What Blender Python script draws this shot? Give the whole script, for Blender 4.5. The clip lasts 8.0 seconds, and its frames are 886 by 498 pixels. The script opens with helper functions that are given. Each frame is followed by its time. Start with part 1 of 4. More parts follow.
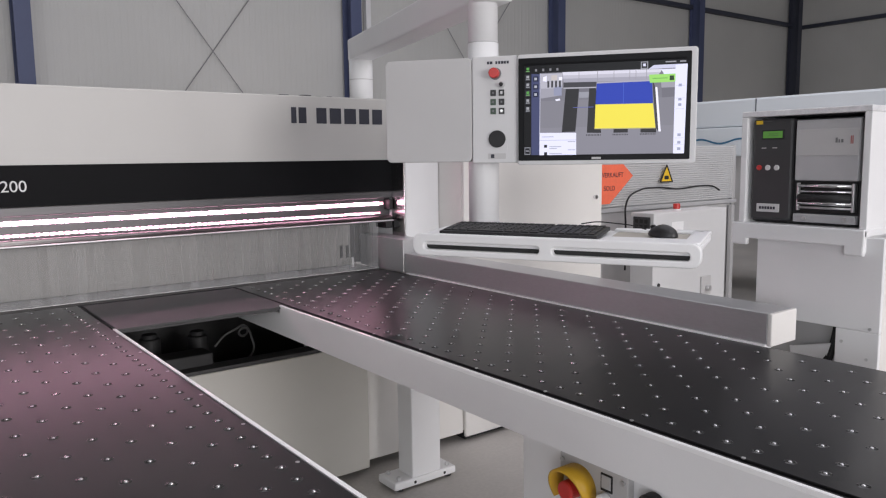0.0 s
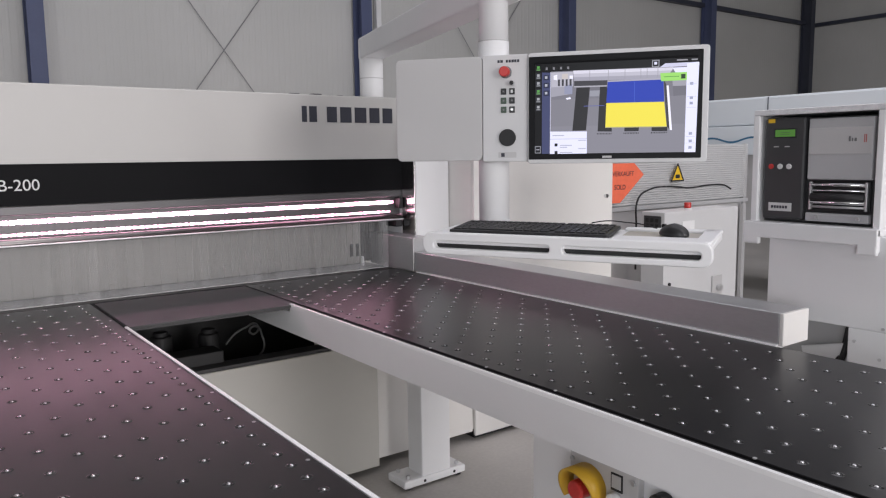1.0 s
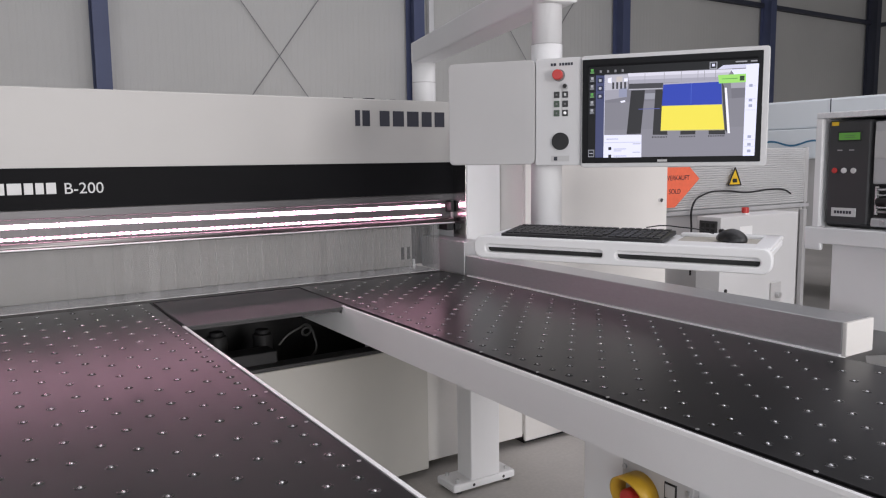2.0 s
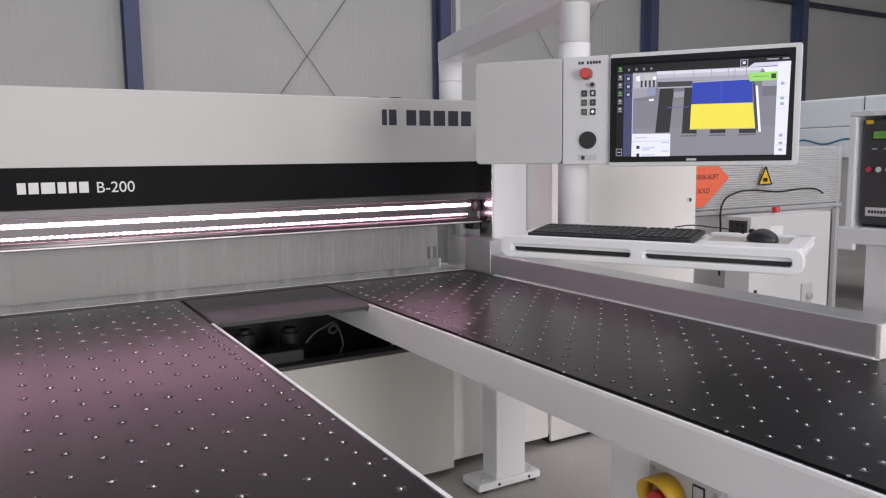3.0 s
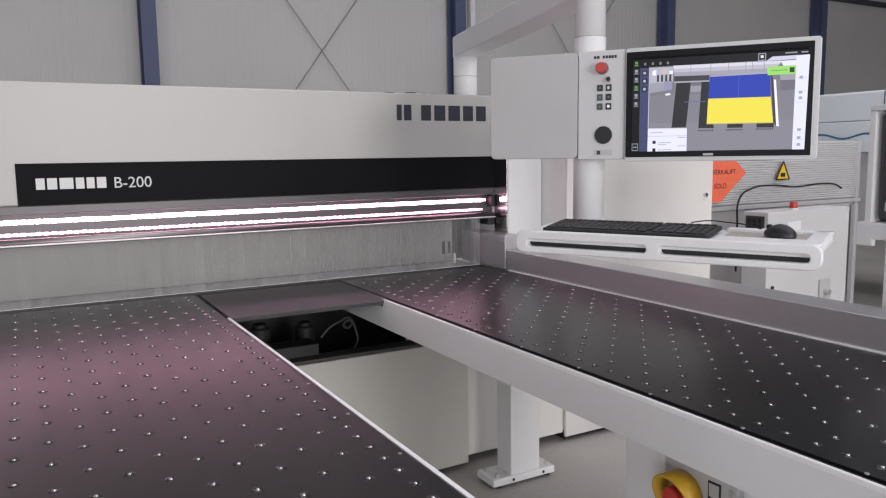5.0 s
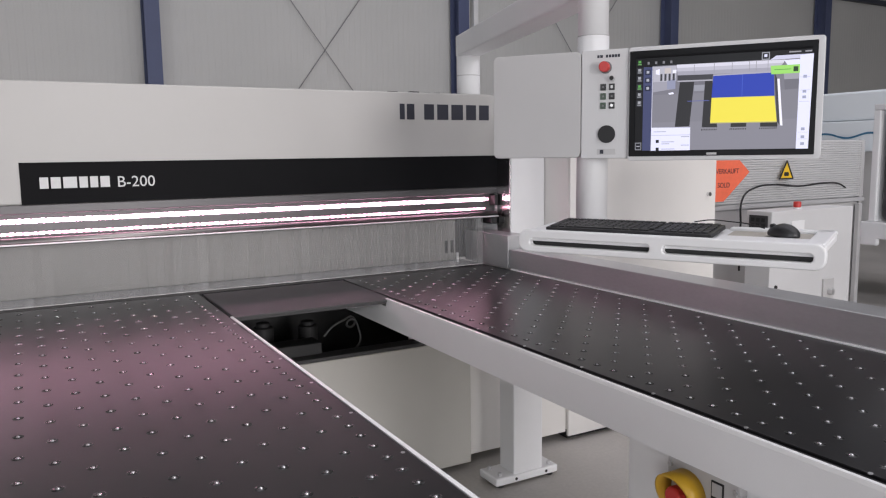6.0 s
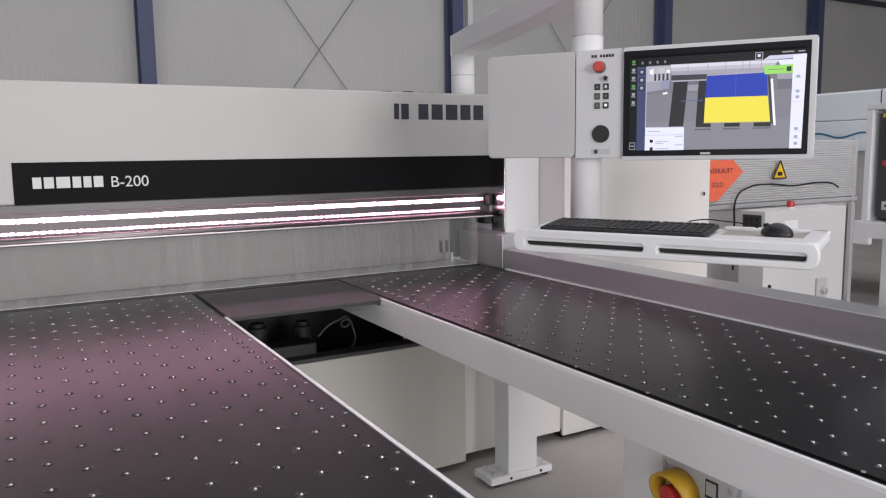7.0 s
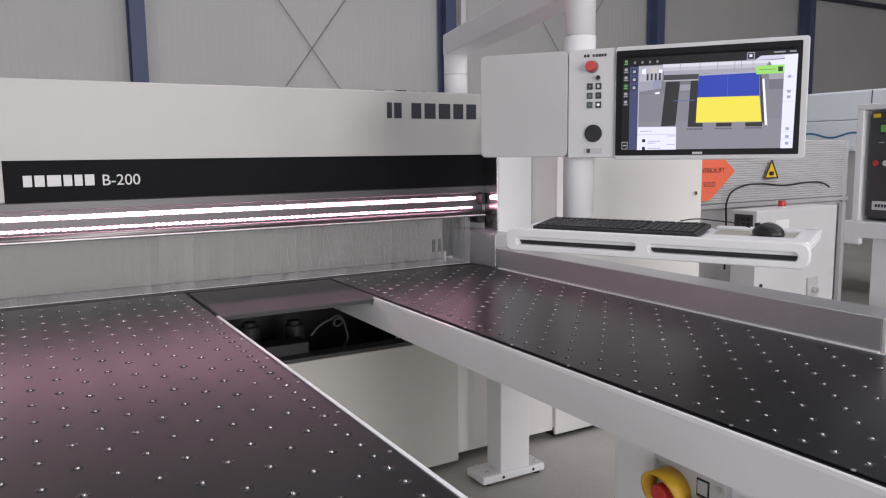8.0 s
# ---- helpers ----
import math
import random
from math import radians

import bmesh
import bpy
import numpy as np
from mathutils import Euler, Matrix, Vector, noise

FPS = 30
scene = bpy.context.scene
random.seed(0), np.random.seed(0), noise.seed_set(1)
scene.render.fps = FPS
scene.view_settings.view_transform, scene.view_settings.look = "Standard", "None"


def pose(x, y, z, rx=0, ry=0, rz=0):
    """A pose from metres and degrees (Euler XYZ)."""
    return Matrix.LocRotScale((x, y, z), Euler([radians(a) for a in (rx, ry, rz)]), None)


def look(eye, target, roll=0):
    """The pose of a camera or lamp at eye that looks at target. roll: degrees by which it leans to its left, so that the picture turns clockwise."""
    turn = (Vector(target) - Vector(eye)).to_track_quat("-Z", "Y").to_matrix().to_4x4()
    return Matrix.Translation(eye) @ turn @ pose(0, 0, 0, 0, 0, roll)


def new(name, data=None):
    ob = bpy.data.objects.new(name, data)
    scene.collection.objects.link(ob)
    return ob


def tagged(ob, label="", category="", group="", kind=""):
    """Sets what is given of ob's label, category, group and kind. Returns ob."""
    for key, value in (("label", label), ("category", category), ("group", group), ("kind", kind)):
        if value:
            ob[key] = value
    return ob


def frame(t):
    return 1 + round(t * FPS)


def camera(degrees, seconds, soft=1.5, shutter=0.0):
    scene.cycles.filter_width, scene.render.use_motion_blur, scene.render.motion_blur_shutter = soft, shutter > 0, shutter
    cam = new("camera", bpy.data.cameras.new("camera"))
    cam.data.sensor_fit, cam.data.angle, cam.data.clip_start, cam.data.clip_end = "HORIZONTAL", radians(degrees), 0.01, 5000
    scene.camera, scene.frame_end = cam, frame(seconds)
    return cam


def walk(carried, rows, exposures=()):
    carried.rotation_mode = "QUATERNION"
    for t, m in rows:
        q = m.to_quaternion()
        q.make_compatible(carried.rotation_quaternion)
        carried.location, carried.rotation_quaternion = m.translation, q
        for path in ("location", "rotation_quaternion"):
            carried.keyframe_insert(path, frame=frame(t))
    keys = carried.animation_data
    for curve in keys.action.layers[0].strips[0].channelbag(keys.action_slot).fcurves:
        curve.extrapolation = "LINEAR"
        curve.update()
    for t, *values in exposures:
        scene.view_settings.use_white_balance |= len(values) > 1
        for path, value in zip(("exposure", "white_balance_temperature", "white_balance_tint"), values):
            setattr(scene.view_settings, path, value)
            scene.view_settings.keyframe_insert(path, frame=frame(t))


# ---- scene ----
cam = camera(61.0, 8.0, 1.2)

# seconds, place, yaw, pitch, roll
PATH = [
    (0, 0.0000, 0.0000, 1.4800, -36.990, -6.970, -0.750),
    (0.5, -0.0003, 0.0002, 1.4800, -36.618, -7.017, -0.766),
    (1, -0.0005, 0.0004, 1.4800, -36.230, -7.055, -0.746),
    (1.5, -0.0017, 0.0012, 1.4800, -34.612, -6.813, -0.677),
    (2, -0.0033, 0.0023, 1.4800, -32.382, -6.728, -0.732),
    (2.2, -0.0040, 0.0027, 1.4800, -31.497, -6.738, -0.740),
    (3.3, -0.0049, 0.0033, 1.4800, -30.211, -6.796, -0.774),
    (3.5, -0.0051, 0.0034, 1.4800, -29.966, -6.836, -0.781),
    (4, -0.0054, 0.0035, 1.4800, -29.626, -6.980, -0.695),
    (4.5, -0.0056, 0.0036, 1.4800, -29.378, -7.059, -0.827),
    (4.7, -0.0056, 0.0036, 1.4800, -29.370, -7.097, -0.822),
    (5.8, -0.0058, 0.0038, 1.4800, -29.032, -7.166, -0.806),
    (6, -0.0058, 0.0038, 1.4800, -29.075, -7.184, -0.801),
    (6.5, -0.0056, 0.0036, 1.4800, -29.343, -7.215, -0.781),
    (7, -0.0055, 0.0036, 1.4800, -29.485, -7.203, -0.824),
    (7.5, -0.0052, 0.0034, 1.4800, -29.862, -7.240, -0.770),
    (8, -0.0051, 0.0033, 1.4800, -30.035, -7.281, -0.694),
]
walk(cam, [(t, pose(x, y, z, 90 + pitch, 0, yaw) @ pose(0, 0, 0, 0, 0, roll)) for t, x, y, z, yaw, pitch, roll in PATH],
     exposures=[(0, 0.0, 6500, 14), (8, 0.0, 6500, 14)])

# ---- light: overcast daylight through added roof and gate openings, and the machine's own lamps ----
world = bpy.data.worlds.new("sky")
scene.world = world
world.use_nodes = True
sky = world.node_tree.nodes.new("ShaderNodeTexSky")
sky.sky_type, sky.sun_disc = "NISHITA", False
sky.sun_elevation, sky.sun_rotation = radians(50), radians(150)
world.node_tree.links.new(sky.outputs[0], world.node_tree.nodes["Background"].inputs["Color"])
world.node_tree.nodes["Background"].inputs["Strength"].default_value = 0.1
sun_data = bpy.data.lights.new("sun", "SUN")
sun_data.energy, sun_data.angle, sun_data.color = 0.5, radians(12), (1, 0.96, 0.9)
sun = new("sun", sun_data)
sun.matrix_world = look((0, 0, 30), (-8, 14, 0))


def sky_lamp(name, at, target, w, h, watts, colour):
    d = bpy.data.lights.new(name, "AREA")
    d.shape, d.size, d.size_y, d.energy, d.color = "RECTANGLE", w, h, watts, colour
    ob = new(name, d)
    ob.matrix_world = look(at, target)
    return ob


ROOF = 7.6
# area lamps in unseen openings, placed to brighten the machines and walls
sky_lamp("added_roof_daylight", (1.5, -1.0, ROOF + 0.05), (1.5, -1.0, 0), 3.0, 18.0, 240, (1.0, 0.98, 0.98))
sky_lamp("added_roof_daylight", (7.0, -1.0, ROOF + 0.05), (7.0, -1.0, 0), 3.0, 18.0, 300, (1.0, 0.98, 0.98))
sky_lamp("added_gate_daylight", (1.25, -12.05, 2.3), (1.25, 0, 2.3), 4.5, 4.2, 770, (1.0, 0.985, 0.97))
sky_lamp("added_gate_daylight", (8.0, -12.05, 2.3), (8.0, 0, 2.3), 4.0, 4.2, 110, (1.0, 0.98, 0.97))
sky_lamp("added_gate_daylight", (-9.05, -7.5, 2.2), (0, -7.5, 1.9), 7.0, 4.2, 480, (0.93, 0.965, 1.0))


# ---- materials ----
def node_mat(name):
    m = bpy.data.materials.new(name)
    m.use_nodes = True
    return m, m.node_tree.nodes, m.node_tree.links, m.node_tree.nodes["Principled BSDF"]


def surface(name, a, b, rough=(0.4, 0.55), metal=0.0, scale=6.0, grain=140.0, bump=0.05, stretch=(1, 1, 1), coat=0.0, spec=0.5):
    """Two tones mixed by large stains and fine grain, with roughness and relief to match."""
    m, n, l, p = node_mat(name)
    co = n.new("ShaderNodeTexCoord")
    mp = n.new("ShaderNodeMapping")
    mp.inputs["Scale"].default_value = stretch
    l.new(co.outputs["Object"], mp.inputs["Vector"])
    big, fine = n.new("ShaderNodeTexNoise"), n.new("ShaderNodeTexNoise")
    big.inputs["Scale"].default_value, big.inputs["Detail"].default_value = scale, 5
    fine.inputs["Scale"].default_value, fine.inputs["Detail"].default_value = grain, 3
    for t in (big, fine):
        l.new(mp.outputs[0], t.inputs["Vector"])
    add = n.new("ShaderNodeMath")
    add.operation = "MULTIPLY_ADD"
    l.new(fine.outputs["Fac"], add.inputs[0])
    add.inputs[1].default_value = 0.45
    l.new(big.outputs["Fac"], add.inputs[2])
    ramp = n.new("ShaderNodeMapRange")
    ramp.inputs["From Min"].default_value, ramp.inputs["From Max"].default_value = 0.45, 1.0
    l.new(add.outputs[0], ramp.inputs["Value"])
    mix = n.new("ShaderNodeMix")
    mix.data_type = "RGBA"
    mix.inputs["A"].default_value, mix.inputs["B"].default_value = (*a, 1), (*b, 1)
    l.new(ramp.outputs[0], mix.inputs["Factor"])
    l.new(mix.outputs["Result"], p.inputs["Base Color"])
    rr = n.new("ShaderNodeMapRange")
    rr.inputs["To Min"].default_value, rr.inputs["To Max"].default_value = rough
    l.new(ramp.outputs[0], rr.inputs["Value"])
    l.new(rr.outputs[0], p.inputs["Roughness"])
    bp = n.new("ShaderNodeBump")
    bp.inputs["Strength"].default_value, bp.inputs["Distance"].default_value = bump, 0.002
    l.new(fine.outputs["Fac"], bp.inputs["Height"])
    l.new(bp.outputs[0], p.inputs["Normal"])
    p.inputs["Metallic"].default_value = metal
    p.inputs["Coat Weight"].default_value = coat
    p.inputs["Specular IOR Level"].default_value = spec
    return m


def plain(name, c, rough=0.5, metal=0.0):
    return surface(name, tuple(v * 0.92 for v in c), tuple(min(1, v * 1.06) for v in c), (rough * 0.9, min(1, rough * 1.1)), metal, 25, 300, 0.02)


def glow(name, c, strength):
    m, n, l, p = node_mat(name)
    p.inputs["Base Color"].default_value = (*[v * 0.08 for v in c], 1)
    p.inputs["Specular IOR Level"].default_value = 0.12
    p.inputs["Emission Color"].default_value = (*c, 1)
    p.inputs["Emission Strength"].default_value = strength
    p.inputs["Roughness"].default_value = 0.25
    return m


PANELGREY = surface("powder_coat_panel_grey", (0.56, 0.56, 0.565), (0.61, 0.61, 0.615), (0.38, 0.48), 0, 2.5, 900, 0.06)
WHITE = surface("powder_coat_white", (0.74, 0.74, 0.745), (0.81, 0.81, 0.815), (0.38, 0.5), 0, 2.5, 900, 0.06)
BEAMCREAM = surface("beam_cover_paint", (0.445, 0.435, 0.42), (0.50, 0.488, 0.472), (0.36, 0.46), 0, 1.6, 900, 0.07)
# beige of the front panel, darkened by the shade it lies in
SHADEDBEIGE = surface("front_panel_shaded_beige", (0.52, 0.505, 0.465), (0.57, 0.555, 0.51), (0.4, 0.5), 0, 2.0, 900, 0.06)
BEAMGREY = surface("pressure_beam_paint", (0.36, 0.352, 0.33), (0.42, 0.41, 0.385), (0.4, 0.5), 0, 2.5, 700, 0.06)
WARM = surface("powder_coat_cream", (0.72, 0.70, 0.67), (0.79, 0.77, 0.74), (0.36, 0.46), 0, 2.0, 900, 0.06)
BEZEL = surface("bezel_black", (0.003, 0.003, 0.004), (0.005, 0.005, 0.006), (0.3, 0.36), 0, 8, 500, 0.01, spec=0.10)
GREY = surface("powder_coat_grey", (0.45, 0.445, 0.445), (0.51, 0.505, 0.505), (0.4, 0.5), 0, 2.5, 900, 0.06)
SATIN = surface("brushed_grey_metal", (0.085, 0.082, 0.085), (0.13, 0.126, 0.13), (0.34, 0.48), 0.5, 4, 200, 0.05, (0.05, 1, 1))
STEEL = surface("milled_aluminium", (0.50, 0.50, 0.505), (0.68, 0.68, 0.685), (0.36, 0.50), 0.78, 5, 160, 0.06, (1, 0.3, 1))
EDGE = surface("white_edge_strip", (0.88, 0.88, 0.88), (0.93, 0.93, 0.93), (0.22, 0.3), 0, 4, 500, 0.03)
BLACK = surface("black_panel", (0.006, 0.006, 0.007), (0.009, 0.009, 0.010), (0.45, 0.55), 0, 3, 400, 0.03, spec=0.06)
DECK = surface("black_phenolic_deck", (0.007, 0.007, 0.008), (0.014, 0.0135, 0.014), (0.288, 0.302), 0, 2.2, 260, 0.01, spec=0.34)
DARKPLATE = surface("dark_steel_plate", (0.040, 0.040, 0.041), (0.062, 0.061, 0.060), (0.5, 0.66), 0.2, 4, 260, 0.06)
# near black for dark parts, and for shade inside bays, cabinets and slots
SHADOWY = surface("dark_parts_and_shade", (0.012, 0.012, 0.013), (0.03, 0.03, 0.03), (0.5, 0.7), 0, 6, 120, 0.1)
VALVE = plain("worn_steel_ball", (0.62, 0.62, 0.63), 0.17, 1.0)
SEATBLACK = surface("polished_black_valve_seat", (0.008, 0.008, 0.009), (0.012, 0.012, 0.012), (0.12, 0.2), 0, 30, 300, 0.02)
ROD = plain("ground_steel_rod", (0.22, 0.21, 0.205), 0.36, 1.0)
CHEEK = plain("polished_cheek_plate", (0.62, 0.61, 0.61), 0.17, 1.0)
RAIL = surface("ground_steel_rail", (0.46, 0.46, 0.465), (0.56, 0.56, 0.565), (0.3, 0.4), 0.6, 3, 160, 0.02, (1, 0.3, 1))
CHROME = plain("polished_steel", (0.75, 0.75, 0.76), 0.14, 1.0)
RUBBER = plain("black_rubber", (0.014, 0.014, 0.015), 0.6)
CAPS = surface("keycap_plastic", (0.012, 0.012, 0.013), (0.024, 0.024, 0.025), (0.35, 0.5), 0, 40, 500, 0.05)
HOSE = plain("clear_grey_hose", (0.10, 0.10, 0.10), 0.35)
RED = plain("red_plastic", (0.52, 0.035, 0.03), 0.35)
YELLOW = plain("yellow_plastic", (0.62, 0.36, 0.02), 0.42)
ORANGE = plain("orange_red_card", (0.85, 0.16, 0.08), 0.6)
SIGN = plain("sign_yellow", (0.8, 0.5, 0.02), 0.5)
INK = plain("dark_navy_ink", (0.018, 0.02, 0.035), 0.45)
SILVER = plain("silver_print", (0.62, 0.62, 0.62), 0.4)
BLUE = surface("blue_steel_column", (0.07, 0.085, 0.17), (0.09, 0.11, 0.20), (0.5, 0.6), 0, 2, 60, 0.05)
DARKSTEEL = surface("dark_blue_girt", (0.035, 0.04, 0.06), (0.05, 0.055, 0.08), (0.5, 0.6), 0, 2, 60, 0.05)
RODGREY = plain("galvanised_rod", (0.24, 0.24, 0.245), 0.5)
CLADDING = surface("hall_cladding", (0.52, 0.52, 0.505), (0.59, 0.585, 0.57), (0.5, 0.62), 0, 0.6, 60, 0.05)
CONCRETE = surface("concrete_floor", (0.37, 0.352, 0.330), (0.54, 0.512, 0.480), (0.42, 0.62), 0, 1.4, 55, 0.15)
RAWGROUND = surface("yard_asphalt", (0.045, 0.045, 0.047), (0.07, 0.07, 0.07), (0.8, 0.9), 0, 0.5, 30, 0.2)
ROOFING = surface("roof_deck", (0.36, 0.36, 0.36), (0.44, 0.44, 0.44), (0.6, 0.7), 0, 1, 40, 0.05)
PALEBLUE = surface("pale_blue_hood", (0.72, 0.77, 0.81), (0.78, 0.82, 0.86), (0.35, 0.45), 0, 1, 200, 0.04)
WAVE = plain("blue_wave_print", (0.03, 0.16, 0.30), 0.4)
PRINTERGREY = surface("printer_grey_plastic", (0.40, 0.40, 0.41), (0.46, 0.46, 0.47), (0.4, 0.5), 0, 5, 500, 0.08)
PRINTERDARK = surface("printer_dark_plastic", (0.035, 0.036, 0.038), (0.05, 0.05, 0.053), (0.38, 0.5), 0, 5, 500, 0.08)
ROUGHWHITE = surface("textured_white_edge", (0.66, 0.66, 0.68), (0.84, 0.84, 0.85), (0.3, 0.5), 0.2, 30, 120, 0.5)
SCRATCHED = surface("scratched_beige_board", (0.40, 0.37, 0.32), (0.5, 0.47, 0.42), (0.5, 0.6), 0, 4, 80, 0.05)

LED = glow("lamp_strip_lit", (1.0, 0.53, 0.71), 21.0)
LEDCORE = glow("lamp_strip_core", (1.0, 0.42, 0.55), 5.0)
LED2 = glow("lamp_strip_lit_low", (1.0, 0.51, 0.69), 12.0)
LCD = glow("green_display", (0.16, 0.42, 0.09), 0.4)
MUTED = plain("muted_grey_print", (0.16, 0.16, 0.165), 0.5)
MUTEDRED = plain("muted_red_print", (0.42, 0.12, 0.11), 0.5)


def film_mat(name, lo, hi):
    """Clear, slightly milky plastic: mostly see-through, with a soft sheen."""
    m, n, l, p = node_mat(name)
    p.inputs["Base Color"].default_value = (0.72, 0.72, 0.72, 1)
    p.inputs["Roughness"].default_value = 0.22
    clear = n.new("ShaderNodeBsdfTransparent")
    clear.inputs["Color"].default_value = (0.93, 0.93, 0.93, 1)
    mix = n.new("ShaderNodeMixShader")
    co, tex = n.new("ShaderNodeTexCoord"), n.new("ShaderNodeTexNoise")
    tex.inputs["Scale"].default_value = 3
    info = n.new("ShaderNodeObjectInfo")
    rng = n.new("ShaderNodeMapRange")
    rng.inputs["To Min"].default_value, rng.inputs["To Max"].default_value = lo, hi
    add = n.new("ShaderNodeMath")
    add.operation = "MULTIPLY_ADD"
    l.new(co.outputs["Object"], tex.inputs["Vector"])
    l.new(info.outputs["Random"], add.inputs[0])
    add.inputs[1].default_value = 0.35
    l.new(tex.outputs["Fac"], add.inputs[2])
    l.new(add.outputs[0], rng.inputs["Value"])
    l.new(rng.outputs[0], mix.inputs["Fac"])
    l.new(clear.outputs[0], mix.inputs[1])
    l.new(p.outputs[0], mix.inputs[2])
    l.new(mix.outputs[0], n["Material Output"].inputs["Surface"])
    return m


FILM = film_mat("clear_plastic_film", 0.055, 0.12)
HEM = film_mat("plastic_film_hem", 0.04, 0.30)
SEAM = film_mat("plastic_film_seam", 0.5, 0.8)
FILMEDGE = film_mat("plastic_film_edge", 0.07, 0.20)


# ---- building helpers ----
def part(name, bm, material, parent=None, label="", smooth=False):
    me = bpy.data.meshes.new(name)
    bmesh.ops.recalc_face_normals(bm, faces=bm.faces)
    bm.to_mesh(me)
    bm.free()
    me.materials.append(material)
    if smooth:
        for f in me.polygons:
            f.use_smooth = True
    ob = new(name, me)
    ob.parent = parent
    return tagged(ob, label)


def thing(name, label, category, at=(0, 0, 0), rz=0, group="", kind=""):
    ob = new(name)
    ob.empty_display_size = 0.1
    ob.matrix_world = pose(*at, 0, 0, rz)
    return tagged(ob, label, category, group, kind)


def box(x0, x1, y0, y1, z0, z1, bevel=0.0, bm=None, seg=2):
    own = bmesh.new()
    m = Matrix.LocRotScale(((x0 + x1) / 2, (y0 + y1) / 2, (z0 + z1) / 2), None, (x1 - x0, y1 - y0, z1 - z0))
    bmesh.ops.create_cube(own, size=1, matrix=m)
    if bevel:
        bmesh.ops.bevel(own, geom=own.edges[:], offset=bevel, segments=seg, affect="EDGES", profile=0.5)
    if bm is None:
        return own
    return merge(bm, own)


def merge(bm, own):
    me = bpy.data.meshes.new("join")
    own.to_mesh(me)
    own.free()
    bm.from_mesh(me)
    bpy.data.meshes.remove(me)
    return bm


def tube(a, b, r, seg=20, r2=None, bm=None, bevel=0.0):
    """A rod from a to b."""
    own = bmesh.new()
    a, b = Vector(a), Vector(b)
    m = Matrix.Translation((a + b) / 2) @ (b - a).to_track_quat("Z", "Y").to_matrix().to_4x4()
    bmesh.ops.create_cone(own, cap_ends=True, segments=seg, radius1=r, radius2=r if r2 is None else r2, depth=(b - a).length, matrix=m)
    if bevel:
        caps = [e for e in own.edges if any(len(f.verts) > 4 for f in e.link_faces)]
        bmesh.ops.bevel(own, geom=caps, offset=bevel, segments=2, affect="EDGES", profile=0.5)
    return own if bm is None else merge(bm, own)


def prism(outline, depth, m, bm=None, bevel=0.0):
    """An outline in x, y pushed out along z by depth, then put at m."""
    own = bmesh.new()
    face = own.faces.new([own.verts.new((x, y, 0)) for x, y in outline])
    up = bmesh.ops.extrude_face_region(own, geom=[face])["geom"]
    bmesh.ops.translate(own, verts=[v for v in up if isinstance(v, bmesh.types.BMVert)], vec=(0, 0, depth))
    if bevel:
        bmesh.ops.bevel(own, geom=own.edges[:], offset=bevel, segments=2, affect="EDGES", profile=0.5)
    bmesh.ops.transform(own, matrix=m, verts=own.verts)
    return own if bm is None else merge(bm, own)


def rounded(x0, x1, y0, y1, r, seg=5):
    out = []
    for cx, cy, a0 in ((x1 - r, y1 - r, 0), (x0 + r, y1 - r, 90), (x0 + r, y0 + r, 180), (x1 - r, y0 + r, 270)):
        for k in range(seg + 1):
            a = radians(a0 + 90 * k / seg)
            out.append((cx + r * math.cos(a), cy + r * math.sin(a)))
    return out


def cable(name, points, r, material, parent=None, label=""):
    """A bent cable as a mesh, smoothed through its points."""
    cu = bpy.data.curves.new(name, "CURVE")
    cu.dimensions, cu.bevel_depth, cu.bevel_resolution, cu.resolution_u = "3D", r, 2, 8
    sp = cu.splines.new("BEZIER")
    sp.bezier_points.add(len(points) - 1)
    for p, co in zip(sp.bezier_points, points):
        p.co, p.handle_left_type, p.handle_right_type = co, "AUTO", "AUTO"
    tmp = bpy.data.objects.new(name, cu)
    me = bpy.data.meshes.new_from_object(tmp)
    me.name = name
    me.materials.clear()
    me.materials.append(material)
    for f in me.polygons:
        f.use_smooth = True
    ob = new(name, me)
    ob.parent = parent
    return tagged(ob, label)


def lettering(name, text, size, m, material, parent, depth=0.001, spread=1.0):
    cu = bpy.data.curves.new(name, "FONT")
    cu.body, cu.size, cu.extrude, cu.space_character = text, size, depth, spread
    tmp = bpy.data.objects.new(name, cu)
    me = bpy.data.meshes.new_from_object(tmp)
    me.name = name
    me.transform(m)
    me.materials.clear()
    me.materials.append(material)
    ob = new(name, me)
    ob.parent = parent
    return ob


FRONT = Matrix(((1, 0, 0, 0), (0, 0, -1, 0), (0, 1, 0, 0), (0, 0, 0, 1)))  # sheet x, y, out -> world x, z, -y


def on_front(x, y, z):
    return Matrix.Translation((x, y, z)) @ FRONT


# ---- the hall ----
X0, X1, Y0, Y1 = -9.0, 22.4, -12.0, 11.9

floor = part("floor", box(X0 - 0.3, X1 + 0.3, Y0 - 0.3, Y1 + 0.3, -0.2, 0), CONCRETE)
ground = part("ground", box(-300, 300, -300, 300, -0.5, -0.21), RAWGROUND)
tagged(ground, "dark asphalt yard round the hall", "ground", kind="structure")
tagged(floor, "worn grey concrete hall floor with faint stains", "floor", kind="structure")


